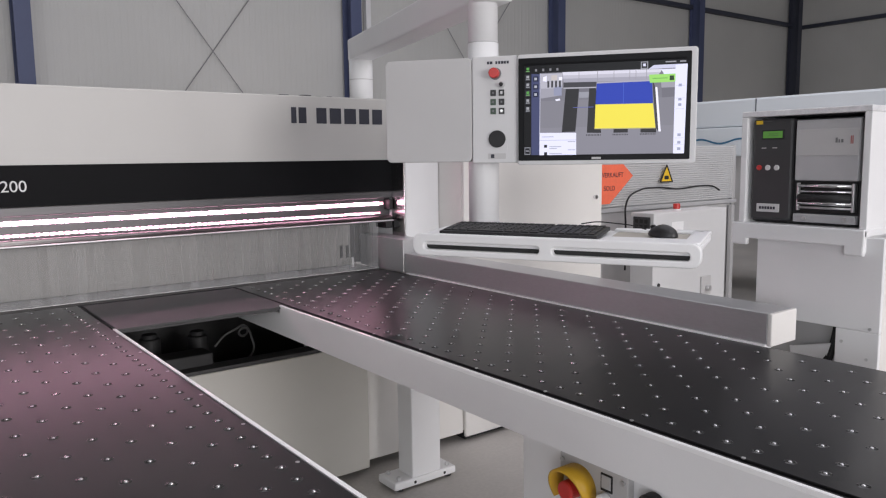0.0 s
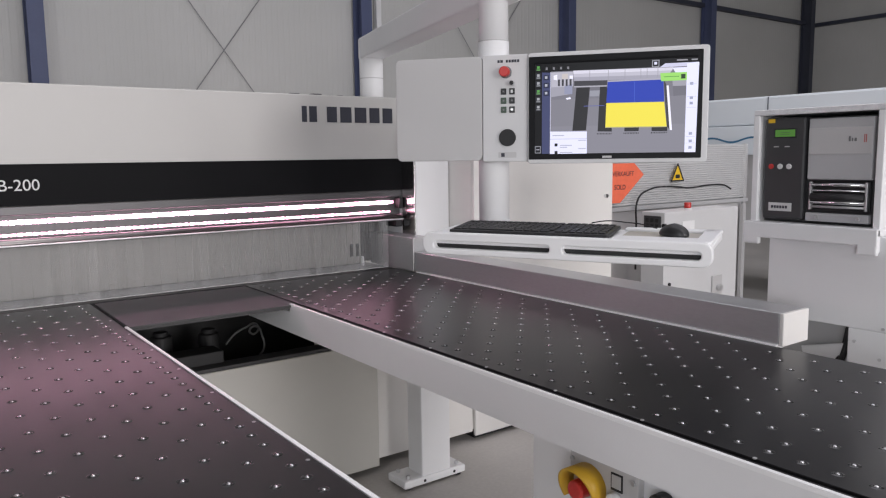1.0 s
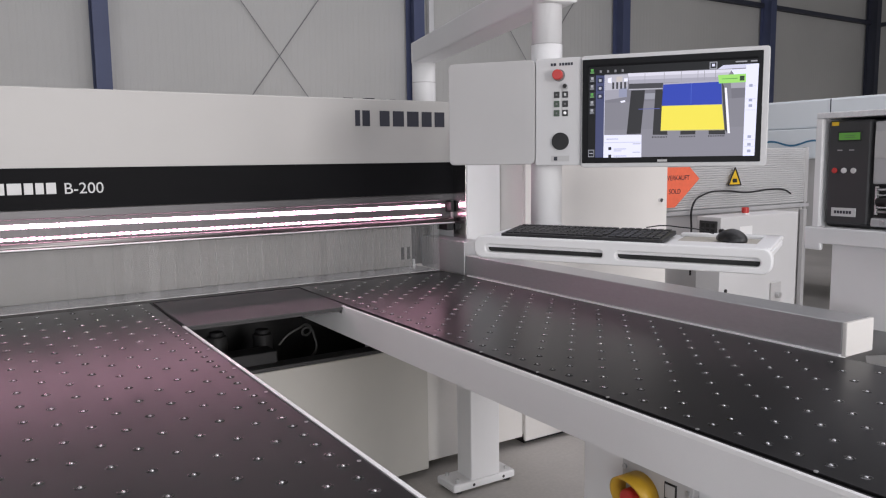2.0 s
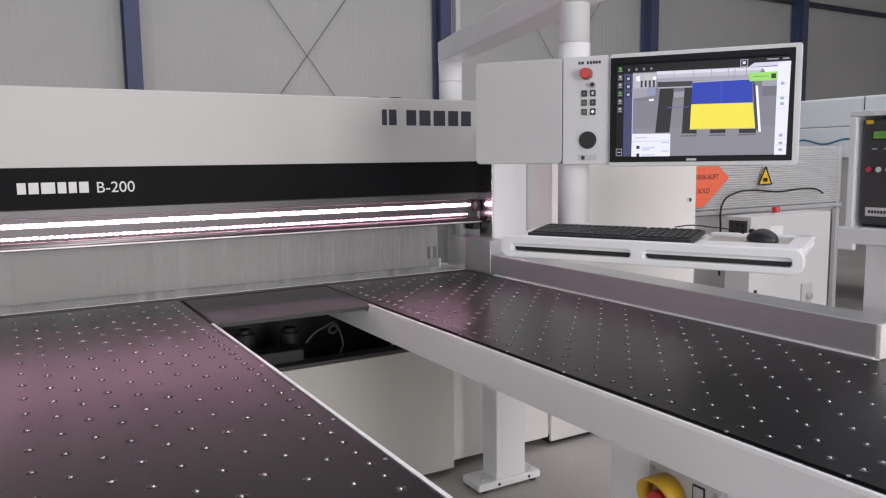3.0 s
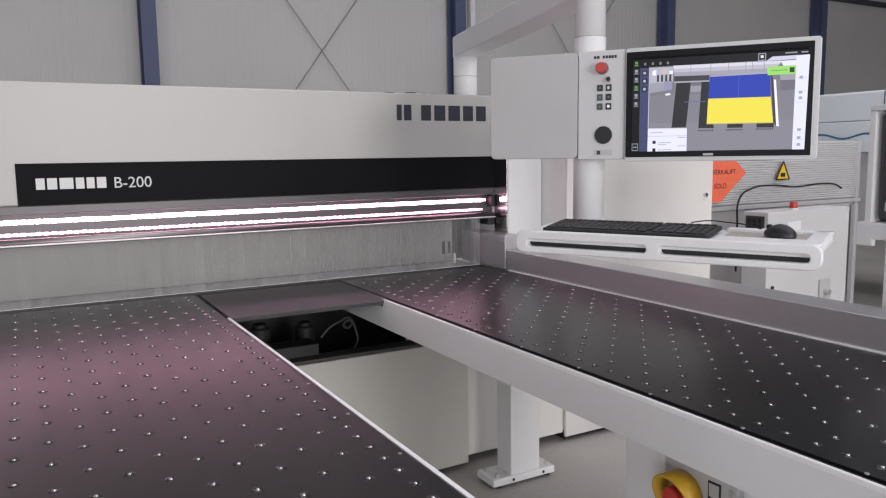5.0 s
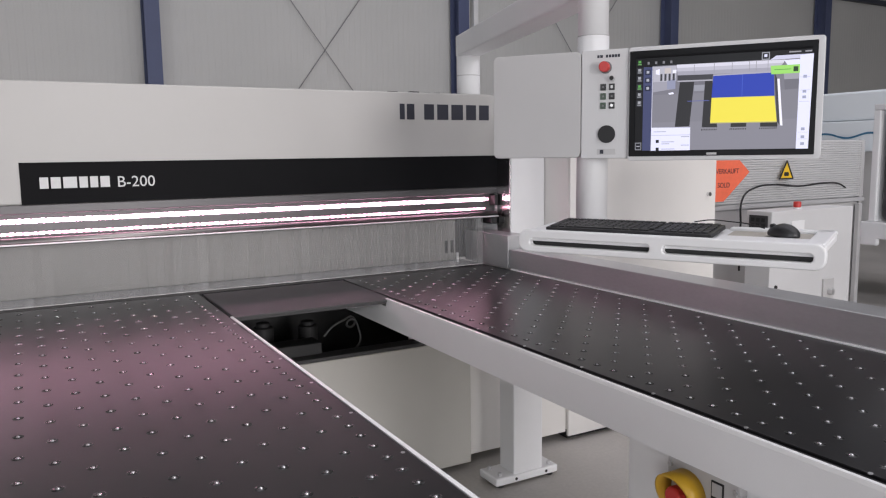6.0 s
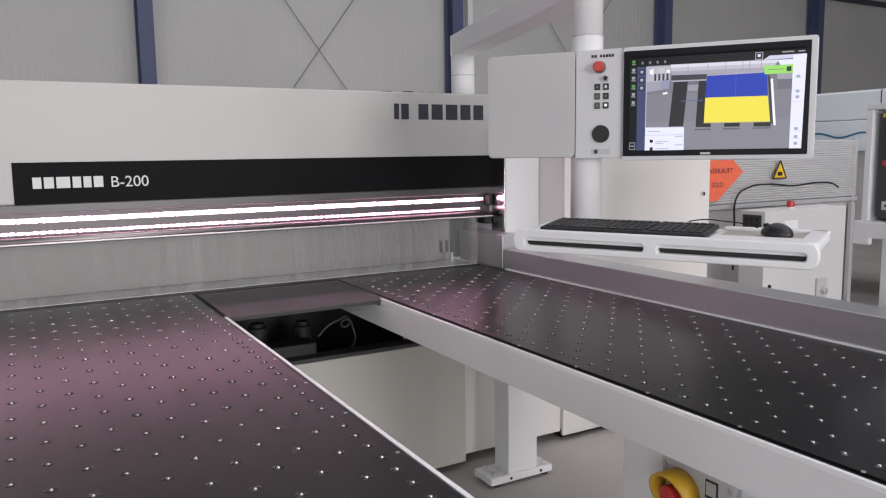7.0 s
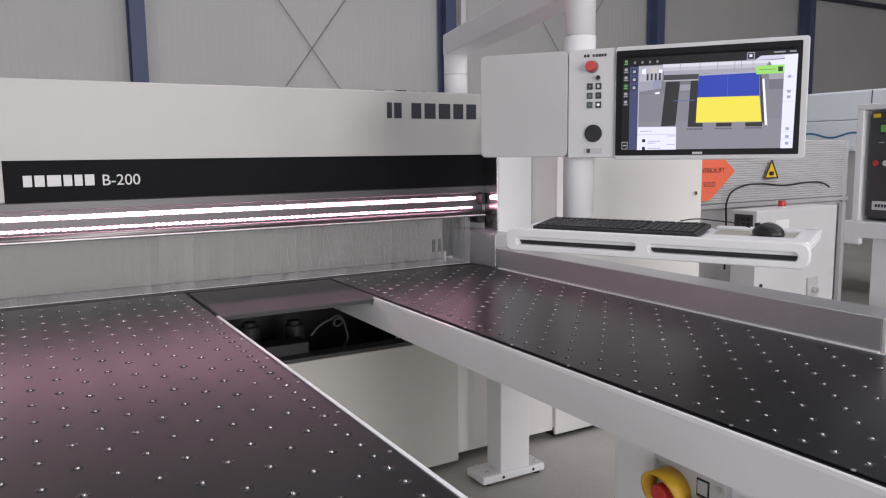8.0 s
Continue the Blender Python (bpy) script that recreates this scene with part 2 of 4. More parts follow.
def cladding(name, along, start, end, at, side, z0, z1, gap=None):
    """A wall of ribbed sheet: an 8 cm core, and a ribbed skin towards the hall."""
    bm = bmesh.new()
    pitch, rib, depth = 0.10, 0.018, 0.002
    prof, s = [], start
    while s < end - 1e-6:
        e = min(s + pitch, end)
        prof += [(s, 0), (e - 2 * rib, 0), (e - 1.5 * rib, depth), (e - 0.5 * rib, depth)]
        s = e
    prof.append((end, 0))
    rows = []
    for z in (z0, z1):
        rows.append([bm.verts.new((p, at + side * d, z) if along == "x" else (at + side * d, p, z)) for p, d in prof])
    for k in range(len(prof) - 1):
        bm.faces.new((rows[0][k], rows[0][k + 1], rows[1][k + 1], rows[1][k]))
    back = sorted((at - side * 0.004, at - side * 0.12))
    if along == "x":
        box(start, end, *back, z0, z1, bm=bm)
    else:
        box(*back, start, end, z0, z1, bm=bm)
    return tagged(part(name, bm, CLADDING), "light grey ribbed sheet cladding of the hall wall", "wall", kind="structure")


cladding("wall_north", "x", X0, X1, Y1, -1, 0, ROOF)
cladding("wall_east", "y", Y0, Y1, X1, -1, 0, ROOF)
# west and south walls are unseen; their openings are added to let light in
cladding("wall_west_1", "y", Y0, -11.0, X0, 1, 0, ROOF)
cladding("wall_west_2", "y", -4.0, Y1, X0, 1, 0, ROOF)
cladding("wall_west_3", "y", -11.0, -4.0, X0, 1, 4.3, ROOF)
cladding("wall_south_1", "x", X0, -1.0, Y0, 1, 0, ROOF)
cladding("wall_south_2", "x", 3.5, 6.0, Y0, 1, 0, ROOF)
cladding("wall_south_3", "x", 10.0, X1, Y0, 1, 0, ROOF)
cladding("wall_south_4", "x", -1.0, 3.5, Y0, 1, 4.4, ROOF)
cladding("wall_south_5", "x", 6.0, 10.0, Y0, 1, 4.4, ROOF)

# roof out of view, with gaps added for the daylight lamps
bm = bmesh.new()
for a, b in ((X0, 0.0), (3.0, 5.5), (8.5, X1)):
    box(a, b, Y0, Y1, ROOF, ROOF + 0.15, bm=bm)
for a, b in ((0.0, 3.0), (5.5, 8.5)):
    box(a, b, Y0, -10.0, ROOF, ROOF + 0.15, bm=bm)
    box(a, b, 8.0, Y1, ROOF, ROOF + 0.15, bm=bm)
tagged(part("ceiling", bm, ROOFING), "unseen grey roof deck with long openings added for daylight", "ceiling", kind="structure")


def hall_column(x, y, label="blue painted steel column of the hall", mat=BLUE, turn=0):
    c = thing("steel_column", label, "column", (x, y, 0), turn, "hall columns")
    part("flange", box(-0.105, 0.105, -0.16, -0.145, 0, ROOF, 0.002), mat, c)
    part("flange", box(-0.105, 0.105, 0.125, 0.14, 0, ROOF, 0.002), mat, c)
    part("web", box(-0.006, 0.006, -0.145, 0.125, 0, ROOF), mat, c)
    return c


COLUMNS = (-8.5, -3.38, 1.765, 6.89, 11.93, 16.93)
for x in COLUMNS:
    hall_column(x, Y1 - 0.2)
hall_column(X1 - 0.72, Y1 - 0.2, "dark blue steel column in the hall corner", DARKSTEEL)
for y in (6.8, 1.6, -3.6, -8.8):
    hall_column(X1 - 0.2, y, turn=90)
for x in COLUMNS[4:]:
    part_girt = part("girt", box(x + 0.12, min(x + 4.9, X1 - 0.17), Y1 - 0.16, Y1 - 0.02, 5.09, 5.19, 0.004), DARKSTEEL)
    tagged(part_girt, "dark horizontal steel girt along the hall wall", "girt", kind="structure")
tagged(part("girt", box(X1 - 0.16, X1 - 0.02, Y0, Y1 - 0.02, 5.09, 5.19, 0.004), DARKSTEEL), "dark horizontal steel girt along the hall wall", "girt", kind="structure")

for bay in (4.435, 9.65):
  brace = thing("wind_brace", "thin crossed steel tension rods before the hall wall", "bracing", (bay, Y1 - 0.07, 3.17), group="wall bracing")
  for s in (-1, 1):
    part("rod", tube((-2.3 * s, 0.015 * s, -3.1), (2.3 * s, 0.015 * s, 3.1), 0.0075, 8), RODGREY, brace)

downpipe = thing("cable_duct", "white cable duct upright beside a hall column", "duct", (7.28, Y1 - 0.08, 0))
part("duct", box(-0.05, 0.05, -0.05, 0.05, 0, ROOF, 0.006), WHITE, downpipe)

# ---- the panel saw ----
ZT = 0.92                      # deck height
saw = thing("panel_saw", "white and black industrial panel saw with lit front beam", "saw", (0.6, 3.3, 0))


def world_part(name, bm, material, parent, label="", smooth=False):
    """A part given in world places under a thing that stands elsewhere."""
    bmesh.ops.transform(bm, matrix=parent.matrix_world.inverted(), verts=bm.verts)
    return part(name, bm, material, parent, label, smooth)


bpy.context.view_layer.update()
XL, XR = -1.6, 2.15
hood = world_part("upper_beam", box(XL, XR, 3.27, 3.95, 1.31, 1.776, 0.006), BEAMCREAM, saw, "cream white sheet metal beam cover")
world_part("black_band", box(-0.013, XR - 0.002, 3.266, 3.28, 1.311, 1.470, 0.0008), BLACK, saw, "matt black trim band")
world_part("lower_apron", box(XL, XR, 3.272, 3.33, 1.275, 1.31, 0.003), SATIN, saw)
world_part("lamp_housing", box(XL, XR - 0.01, 3.30, 3.34, 1.165, 1.275, 0.003), SATIN, saw, "brushed grey lamp housing")


def lamp_row(x0, x1, z, h, pitch, fill):
    """Small lamp lenses side by side, each a little off the others in width."""
    bm, x, pick = bmesh.new(), x0, random.Random(11)
    while x < x1 - pitch:
        w = pitch * pick.uniform(fill - 0.06, fill + 0.06)
        box(x, x + w, 3.2970, 3.3045, z - h * 0.5, z + h * 0.5 + pick.uniform(-0.001, 0.001), 0.0018, bm=bm, seg=1)
        x += pitch
    return bm


for z, h, x1, lens, fill in ((1.2465, 0.0165, 2.10, LED, 0.9), (1.1985, 0.0105, 2.08, LED2, 0.72)):
    core = world_part("lamp_strip", box(XL + 0.05, x1, 3.2985, 3.3055, z - h * 0.4, z + h * 0.4), LEDCORE, saw, "pink lit lamp strip")
    lenses = lamp_row(XL + 0.05, x1, z, h, 0.0265, fill)
    bmesh.ops.transform(lenses, matrix=saw.matrix_world.inverted(), verts=lenses.verts)
    part("lamp_lens", lenses, lens, core, "bright white lamp lenses")
world_part("hinge_rod", tube((XL, 3.245, 1.171), (2.11, 3.245, 1.171), 0.0165, 20), ROD, saw, "polished steel hinge rod", True)
world_part("pressure_beam", box(XL, 1.97, 3.42, 3.62, 0.925, 1.30, 0.004), BEAMGREY, saw, "grey beige painted pressure beam")
world_part("end_bracket", box(1.925, 1.937, 3.33, 3.345, 0.925, 0.975, 0.003), WHITE, saw, "small white end bracket")
world_part("end_shield", box(1.972, 2.11, 3.46, 3.475, 0.93, 1.27, 0.002), DARKPLATE, saw, "dark end shield behind the curtain")
for k in range(4):
    world_part("shield_slot", box(1.985 + 0.028 * k, 1.999 + 0.028 * k, 3.455, 3.4605, 0.97, 1.20, 0.001), RUBBER, saw)
for x in (1.905, 1.940):
    world_part("beam_slot", box(x, x + 0.016, 3.416, 3.4205, 0.965, 1.03, 0.001), RUBBER, saw)
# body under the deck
world_part("front_panel", box(XL, 1.76, 2.93, 2.96, 0.03, 0.625, 0.004), SHADEDBEIGE, saw, "cream sheet metal front panel, shade under the tables in its colour")
world_part("sill", box(XL, 1.76, 2.932, 3.02, 0.626, 0.642, 0.003), DARKPLATE, saw)
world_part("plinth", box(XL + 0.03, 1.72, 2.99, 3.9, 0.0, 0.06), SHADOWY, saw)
# inner wall and floor: the shade of the bay is in their colour
world_part("inner_wall", box(XL, 1.95, 3.62, 3.66, 0.06, 0.86), SHADOWY, saw, "inner wall of the saw carriage space, shade in its colour")
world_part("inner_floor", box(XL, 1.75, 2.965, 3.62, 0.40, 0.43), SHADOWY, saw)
world_part("recess_panel", box(1.74, 2.350, 2.965, 2.985, 0.05, 0.895, 0.003), WARM, saw)
world_part("side_cheek", box(1.78, 1.9, 2.986, 3.9, 0.04, 0.88, 0.004), WARM, saw)
world_part("rear_body", box(XL, 2.15, 3.86, 4.3, 0.04, 0.86, 0.006), WHITE, saw)
world_part("rear_plate", box(XL, 2.0, 3.80, 4.3, 0.862, 0.915, 0.003), EDGE, saw, "bright white rear support plate")
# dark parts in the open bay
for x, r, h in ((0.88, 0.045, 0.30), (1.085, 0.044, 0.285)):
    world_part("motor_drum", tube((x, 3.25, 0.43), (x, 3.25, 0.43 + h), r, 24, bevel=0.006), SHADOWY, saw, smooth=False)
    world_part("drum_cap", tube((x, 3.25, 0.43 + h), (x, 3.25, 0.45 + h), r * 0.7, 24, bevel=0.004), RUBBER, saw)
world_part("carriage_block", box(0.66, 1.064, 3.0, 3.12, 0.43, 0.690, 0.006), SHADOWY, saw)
hose = [(1.126, 3.15, 0.676), (1.167, 3.15, 0.715), (1.222, 3.15, 0.739), (1.264, 3.16, 0.748), (1.282, 3.16, 0.726), (1.254, 3.15, 0.703), (1.233, 3.14, 0.727), (1.263, 3.14, 0.739), (1.292, 3.14, 0.685), (1.293, 3.13, 0.64), (1.259, 3.12, 0.603)]
cable("hose", [saw.matrix_world.inverted() @ Vector(p) for p in hose], 0.005, HOSE, saw, "thin translucent grey hose")
# machine deck behind the curtain
world_part("deck_strip", box(XL, 2.03, 3.185, 3.43, ZT - 0.03, ZT, 0.002), DECK, saw, "black deck strip")
world_part("deck_strip", box(XL, 0.60, 3.434, 3.79, ZT - 0.03, ZT - 0.001, 0.002), DECK, saw)
world_part("deck_strip", box(0.64, 0.78, 3.434, 3.79, ZT - 0.03, ZT - 0.001, 0.002), DECK, saw)
world_part("deck_strip", box(0.82, 2.03, 3.434, 3.79, ZT - 0.03, ZT - 0.001, 0.002), DECK, saw)
for k in range(17):
    x = 0.86 + 0.068 * k
    if k in (5, 6):
        continue
    world_part("clamp_slot", box(x, x + 0.022, 3.44, 3.75, ZT - 0.0005, ZT + 0.004, 0.001), RUBBER, saw)
for x in (0.70, 0.92, 1.3, 1.42, 1.54, 1.66, 1.78, -0.1, 1.88):
    world_part("clamp_head", tube((x, 3.76, ZT), (x, 3.76, ZT + 0.022), 0.018, 12, bevel=0.003), RUBBER, saw)
# right column and cabinet
world_part("column_cover", box(2.140, 2.349, 3.148, 3.9, 0.9, 1.66, 0.006), WHITE, saw, "white column cover with bright metal cheek")
world_part("column_cheek", box(2.134, 2.1395, 3.152, 3.268, 1.0, 1.60, 0.001), CHEEK, saw)
world_part("end_sensor", box(2.09, 2.13, 3.26, 3.36, 1.12, 1.16, 0.004), RUBBER, saw)
world_part("end_sensor", box(2.108, 2.13, 3.25, 3.33, 1.215, 1.27, 0.004), RUBBER, saw)

# curtain
curtain = thing("strip_curtain", "clear plastic strip curtain hanging down to the deck", "curtain", (0.6, 3.207, ZT))
bpy.context.view_layer.update()
rng = random.Random(3)
strip = box(-0.0155, 0.0155, -0.0005, 0.0005, 0.034, 0.235)
box(-0.0172, 0.0172, -0.0006, 0.0006, 0.0025, 0.0335, bm=strip)
box(-0.0162, 0.0162, -0.0022, 0.0022, 0, 0.0024, bm=strip)
for lip in ((-0.0168, -0.0156, -0.001, 0.001, 0.034, 0.235), (0.0156, 0.0168, -0.001, 0.001, 0.034, 0.235)):
    box(*lip, bm=strip)
x = XL + 0.02
part("clamp_rail", box(XL - 0.6, 1.5, -0.006, 0.006, 0.2415, 0.248, 0.002), STEEL, curtain)
STRIPS = []
while x < 2.02:
    STRIPS.append(x)
    x += 0.034
bmesh.ops.translate(strip, verts=strip.verts, vec=(0, 0, 0.006))
first = part("strip", strip, FILM, curtain)
for film in (FILMEDGE, HEM, SEAM):
    first.data.materials.append(film)
for f in first.data.polygons:
    if f.center.z < 0.0085:
        f.material_index = 3
    elif f.center.z < 0.0397:
        f.material_index = 2
    elif abs(f.center.x) > 0.01556:
        f.material_index = 1
for k, x in enumerate(STRIPS):
    ob = first if k == 0 else new("strip", first.data)
    ob.parent = curtain
    ob.location = (x - 0.6, 0.0015 * (k % 2) + rng.uniform(-0.001, 0.001), 0)
    ob.rotation_euler = (rng.uniform(-0.012, 0.012), 0, rng.uniform(-0.10, 0.10))

# marks on the beam: plain blocks for the maker's name
def word_blocks(name, x0, z0, h, widths, gap, y, material, parent):
    x = x0
    for w in widths:
        world_part(name, box(x, x + w, y - 0.0012, y, z0, z0 + h), material, parent)
        x += w + gap


word_blocks("name_mark", 1.585, 1.647, 0.074, (0.026, 0.040), 0.012, 3.269, INK, saw)
word_blocks("name_block", 1.716, 1.647, 0.074, (0.054, 0.062, 0.066, 0.058, 0.058), 0.018, 3.269, INK, saw)
word_blocks("name_block", 0.052, 1.370, 0.043, (0.030, 0.034, 0.048, 0.030, 0.028, 0.034), 0.0085, 3.2655, SILVER, saw)
lettering("model_number", "B-200", 0.061, saw.matrix_world.inverted() @ on_front(0.324, 3.2655, 1.369), SILVER, saw, 0.0006)

cab = thing("switch_cabinet", "white sheet metal switch cabinet beside the saw", "cabinet", (2.86, 3.4, 0))
bpy.context.view_layer.update()
world_part("body", box(2.352, 3.385, 2.965, 3.9, 0.06, 1.62, 0.006), WARM, cab)
world_part("door", box(2.353, 3.383, 2.945, 2.9645, 0.03, 1.01, 0.004), WARM, cab)
world_part("door", box(2.353, 3.383, 2.945, 2.9645, 1.02, 1.60, 0.004), WARM, cab)
world_part("base", box(2.38, 3.34, 2.99, 3.88, 0.0, 0.06), SHADOWY, cab)
world_part("lock", tube((3.32, 2.945, 1.24), (3.32, 2.928, 1.24), 0.012, 16, bevel=0.002), CHROME, cab)


# ---- air tables ----
def ball_mesh():
    bm = bmesh.new()
    bmesh.ops.create_uvsphere(bm, u_segments=8, v_segments=5, radius=0.0052, matrix=Matrix.Translation((0, 0, -0.0022)))
    bmesh.ops.delete(bm, geom=[v for v in bm.verts if v.co.z < -0.004], context="VERTS")
    me = bpy.data.meshes.new("air_valve_ball")
    bm.to_mesh(me)
    bm.free()
    me.materials.append(VALVE)
    for f in me.polygons:
        f.use_smooth = True
    return me


def ring_mesh():
    """A shallow polished collar round the ball."""
    bm = bmesh.new()
    rows = [[bm.verts.new((r * math.cos(a), r * math.sin(a), z)) for a in [2 * math.pi * k / 12 for k in range(12)]]
            for r, z in ((0.0125, -0.0004), (0.0085, 0.0011), (0.0058, 0.0009), (0.0052, -0.001))]
    for p, q in zip(rows, rows[1:]):
        for k in range(12):
            bm.faces.new((p[k], p[(k + 1) % 12], q[(k + 1) % 12], q[k]))
    bmesh.ops.recalc_face_normals(bm, faces=bm.faces)
    me = bpy.data.meshes.new("air_valve_seat")
    bm.to_mesh(me)
    bm.free()
    me.materials.append(SEATBLACK)
    for f in me.polygons:
        f.use_smooth = True
    return me


BALL, SEAT = ball_mesh(), ring_mesh()


def air_table(label, x0, x1, y0, y1, edge_side, col0, row0, step, pitch, cols, far, odd, skew_x=0.0, skew_y=0.0):
    """A black deck full of air valves in a white frame, the fine edge row on one side."""
    t = thing("air_table", label, "table", ((x0 + x1) / 2, (y0 + y1) / 2, 0), 0, "air cushion tables")
    bpy.context.view_layer.update()
    e = 0.010
    xi0, xi1 = (x0 + e, x1) if edge_side < 0 else (x0, x1 - e)
    world_part("deck", box(xi0 + (0.022 if edge_side < 0 else 0), xi1 - (0.004 if edge_side > 0 else 0), y0, y1, ZT - 0.02, ZT, 0.0015), DECK, t, "black deck with steel ball air valves")
    if edge_side < 0:
        world_part("edge_strip", box(x0, x0 + e, y0, far, ZT - 0.010, ZT + 0.001, 0.001), EDGE, t, "bright white edge strip")
        world_part("edge_step", box(x0 + e, x0 + e + 0.022, y0, y1, ZT - 0.03, ZT - 0.006, 0.001), RUBBER, t)
    else:
        world_part("edge_strip", box(x1 - e, x1, y0, far, ZT - 0.010, ZT + 0.001, 0.001), EDGE, t, "bright white edge strip")
        world_part("edge_step", box(x1 - e - 0.004, x1 - e, y0, y1, ZT - 0.02, ZT - 0.003), RUBBER, t)
    world_part("frame", box(x0 + 0.001, x1 - 0.001, y0 + 0.001, 3.16, 0.806, ZT - 0.031), WHITE, t, "white frame beam")
    world_part("frame_lip", box(x0 + 0.001, x0 + e, y0 + 0.001, far, ZT - 0.0312, ZT - 0.0101), WHITE, t) if edge_side < 0 else None
    spots = []
    for c in range(cols):
        x = col0 + step * c
        for r in range(60):
            y = row0 + pitch * r
            if y > y1 - 0.03 or (c > 0 and (r + c + odd) % 2):
                continue
            if x0 < x < x1 - 0.02 and y + skew_y * (x - col0) > y0 + 0.02:
                spots.append((x + skew_x * (y - 0.85), y + skew_y * (x - col0)))
    spots.sort(key=lambda s: s[1])
    near, rest = spots[:300], spots[300:]
    inv = t.matrix_world.inverted()
    for x, y in near:
        b = new("air_valve", BALL)
        b.parent, b.location = t, inv @ Vector((x, y, ZT))
        s = new("valve_seat", SEAT)
        s.parent, s.location = b, (0, 0, 0)
    if rest:
        bm = bmesh.new()
        for x, y in rest:
            n = len(bm.verts)
            bm.from_mesh(BALL)
            bm.verts.ensure_lookup_table()
            for v in bm.verts[n:]:
                v.co += Vector((x, y, ZT))
        tagged(world_part("air_valve_field", bm, VALVE, t, "", True), kind="stuff")
        bm = bmesh.new()
        for x, y in rest:
            n = len(bm.verts)
            bm.from_mesh(SEAT)
            bm.verts.ensure_lookup_table()
            for v in bm.verts[n:]:
                v.co += Vector((x, y, ZT))
        tagged(world_part("valve_seat_field", bm, SEATBLACK, t, "", True), kind="stuff")
    sx = x0 + 0.034 if edge_side < 0 else x1 - 0.024
    for k in range(9):
        y = row0 + 0.06 + 0.258 * k
        if y < y1 - 0.1:
            world_part("screw", tube((sx, y, ZT - 0.001), (sx, y, ZT + 0.001), 0.0045, 8), STEEL, t)
    return t


right_table = air_table("black air table with steel ball valves along the fence", 1.209, 2.03, 0.12, 3.18, -1, 1.2915, 0.158, 0.0606, 0.0641, 12, 2.66, 0, 0.0, 0.008)
left_table = air_table("wide black air table with steel ball valves", -1.45, 0.611, 0.62, 3.18, 1, 0.552, 0.6616, -0.0603, 0.0635, 34, 2.65, 1, 0.0, 0.042)

world_part("support_leg", box(1.828, 1.986, 2.675, 2.79, 0.045, 0.806, 0.006), WHITE, right_table, "white square support leg")
foot = world_part("foot_plate", box(1.728, 2.067, 2.665, 2.81, 0.012, 0.048, 0.008), WHITE, right_table, "white foot plate with bolts")
for x, y in ((1.765, 2.695), (1.765, 2.78), (2.035, 2.695), (2.035, 2.78)):
    world_part("bolt", tube((x, y, 0.048), (x, y, 0.062), 0.009, 6), STEEL, right_table)
    world_part("levelling_foot", tube((x, y, 0.0), (x, y, 0.012), 0.02, 12), RUBBER, right_table)
for x in (1.835, 2.00):
    world_part("plate_hole", tube((x, 2.664, 0.03), (x, 2.667, 0.03), 0.007, 12), RUBBER, right_table)
world_part("support_leg", box(-0.9, -0.7, 0.9, 1.1, 0.0, 0.806, 0.006), WHITE, left_table)
world_part("support_leg", box(-0.9, -0.7, 2.5, 2.7, 0.0, 0.806, 0.006), WHITE, left_table)

bridge = thing("bridge_plate", "plain dark plate between the two air tables", "plate", (0.92, 2.92, ZT - 0.03))
bpy.context.view_layer.update()
world_part("plate", box(0.616, 1.238, 2.648, 3.181, ZT - 0.012, ZT - 0.003, 0.002), DARKPLATE, bridge)
world_part("lip", box(0.617, 1.206, 2.6495, 2.656, ZT - 0.019, ZT - 0.0122, 0.0005), DARKPLATE, bridge)

# pedestal with the emergency stop under the right table
ped = thing("control_pedestal", "white pedestal with emergency stop under the table", "pedestal", (1.45, 1.1, 0))
bpy.context.view_layer.update()
world_part("post", box(1.30, 1.62, 0.62, 1.39, 0.0, 0.806, 0.006), WHITE, ped)
world_part("switch_plate", box(1.278, 1.299, 1.026, 1.234, 0.50, 0.800, 0.003), GREY, ped, "grey switch plate")
def shroud():
    bm = bmesh.new()
    outer, inner, d, n = 0.055, 0.0485, 0.060, 28
    rows = []
    for k in range(n + 1):
        a = radians(-35 + 250 * k / n)
        c, s = math.cos(a), math.sin(a)
        rows.append([bm.verts.new((-x, r * c, r * s)) for x, r in ((0, outer), (d * (0.75 + 0.25 * s), outer), (d * (0.75 + 0.25 * s), inner), (0, inner))])
    for p, q in zip(rows, rows[1:]):
        for i in range(4):
            bm.faces.new((p[i], p[(i + 1) % 4], q[(i + 1) % 4], q[i]))
    bm.faces.new(rows[0])
    bm.faces.new(rows[-1])
    return bm
es = shroud()
bmesh.ops.translate(es, verts=es.verts, vec=(1.278, 1.173, 0.700))
world_part("emergency_shroud", es, YELLOW, ped, "yellow plastic guard collar", True)
world_part("emergency_button", tube((1.278, 1.175, 0.699), (1.230, 1.175, 0.699), 0.0235, 24, bevel=0.006), RED, ped, "red mushroom button")
world_part("label_frame", box(1.2755, 1.279, 1.070, 1.104, 0.716, 0.758, 0.001), RUBBER, ped)
world_part("label_card", box(1.2745, 1.2765, 1.0735, 1.1005, 0.723, 0.754, 0.0005), PRINTERGREY, ped)
world_part("lamp_button", tube((1.278, 1.088, 0.701), (1.255, 1.088, 0.701), 0.014, 20, bevel=0.004), WHITE, ped)
for y, z in ((1.224, 0.752), (1.040, 0.752)):
    world_part("screw", tube((1.278, y, z), (1.273, y, z), 0.006, 12), STEEL, ped)
world_part("main_switch", tube((1.30, 0.968, 0.725), (1.268, 0.968, 0.725), 0.028, 24, bevel=0.004), RUBBER, ped, "black rotary main switch")

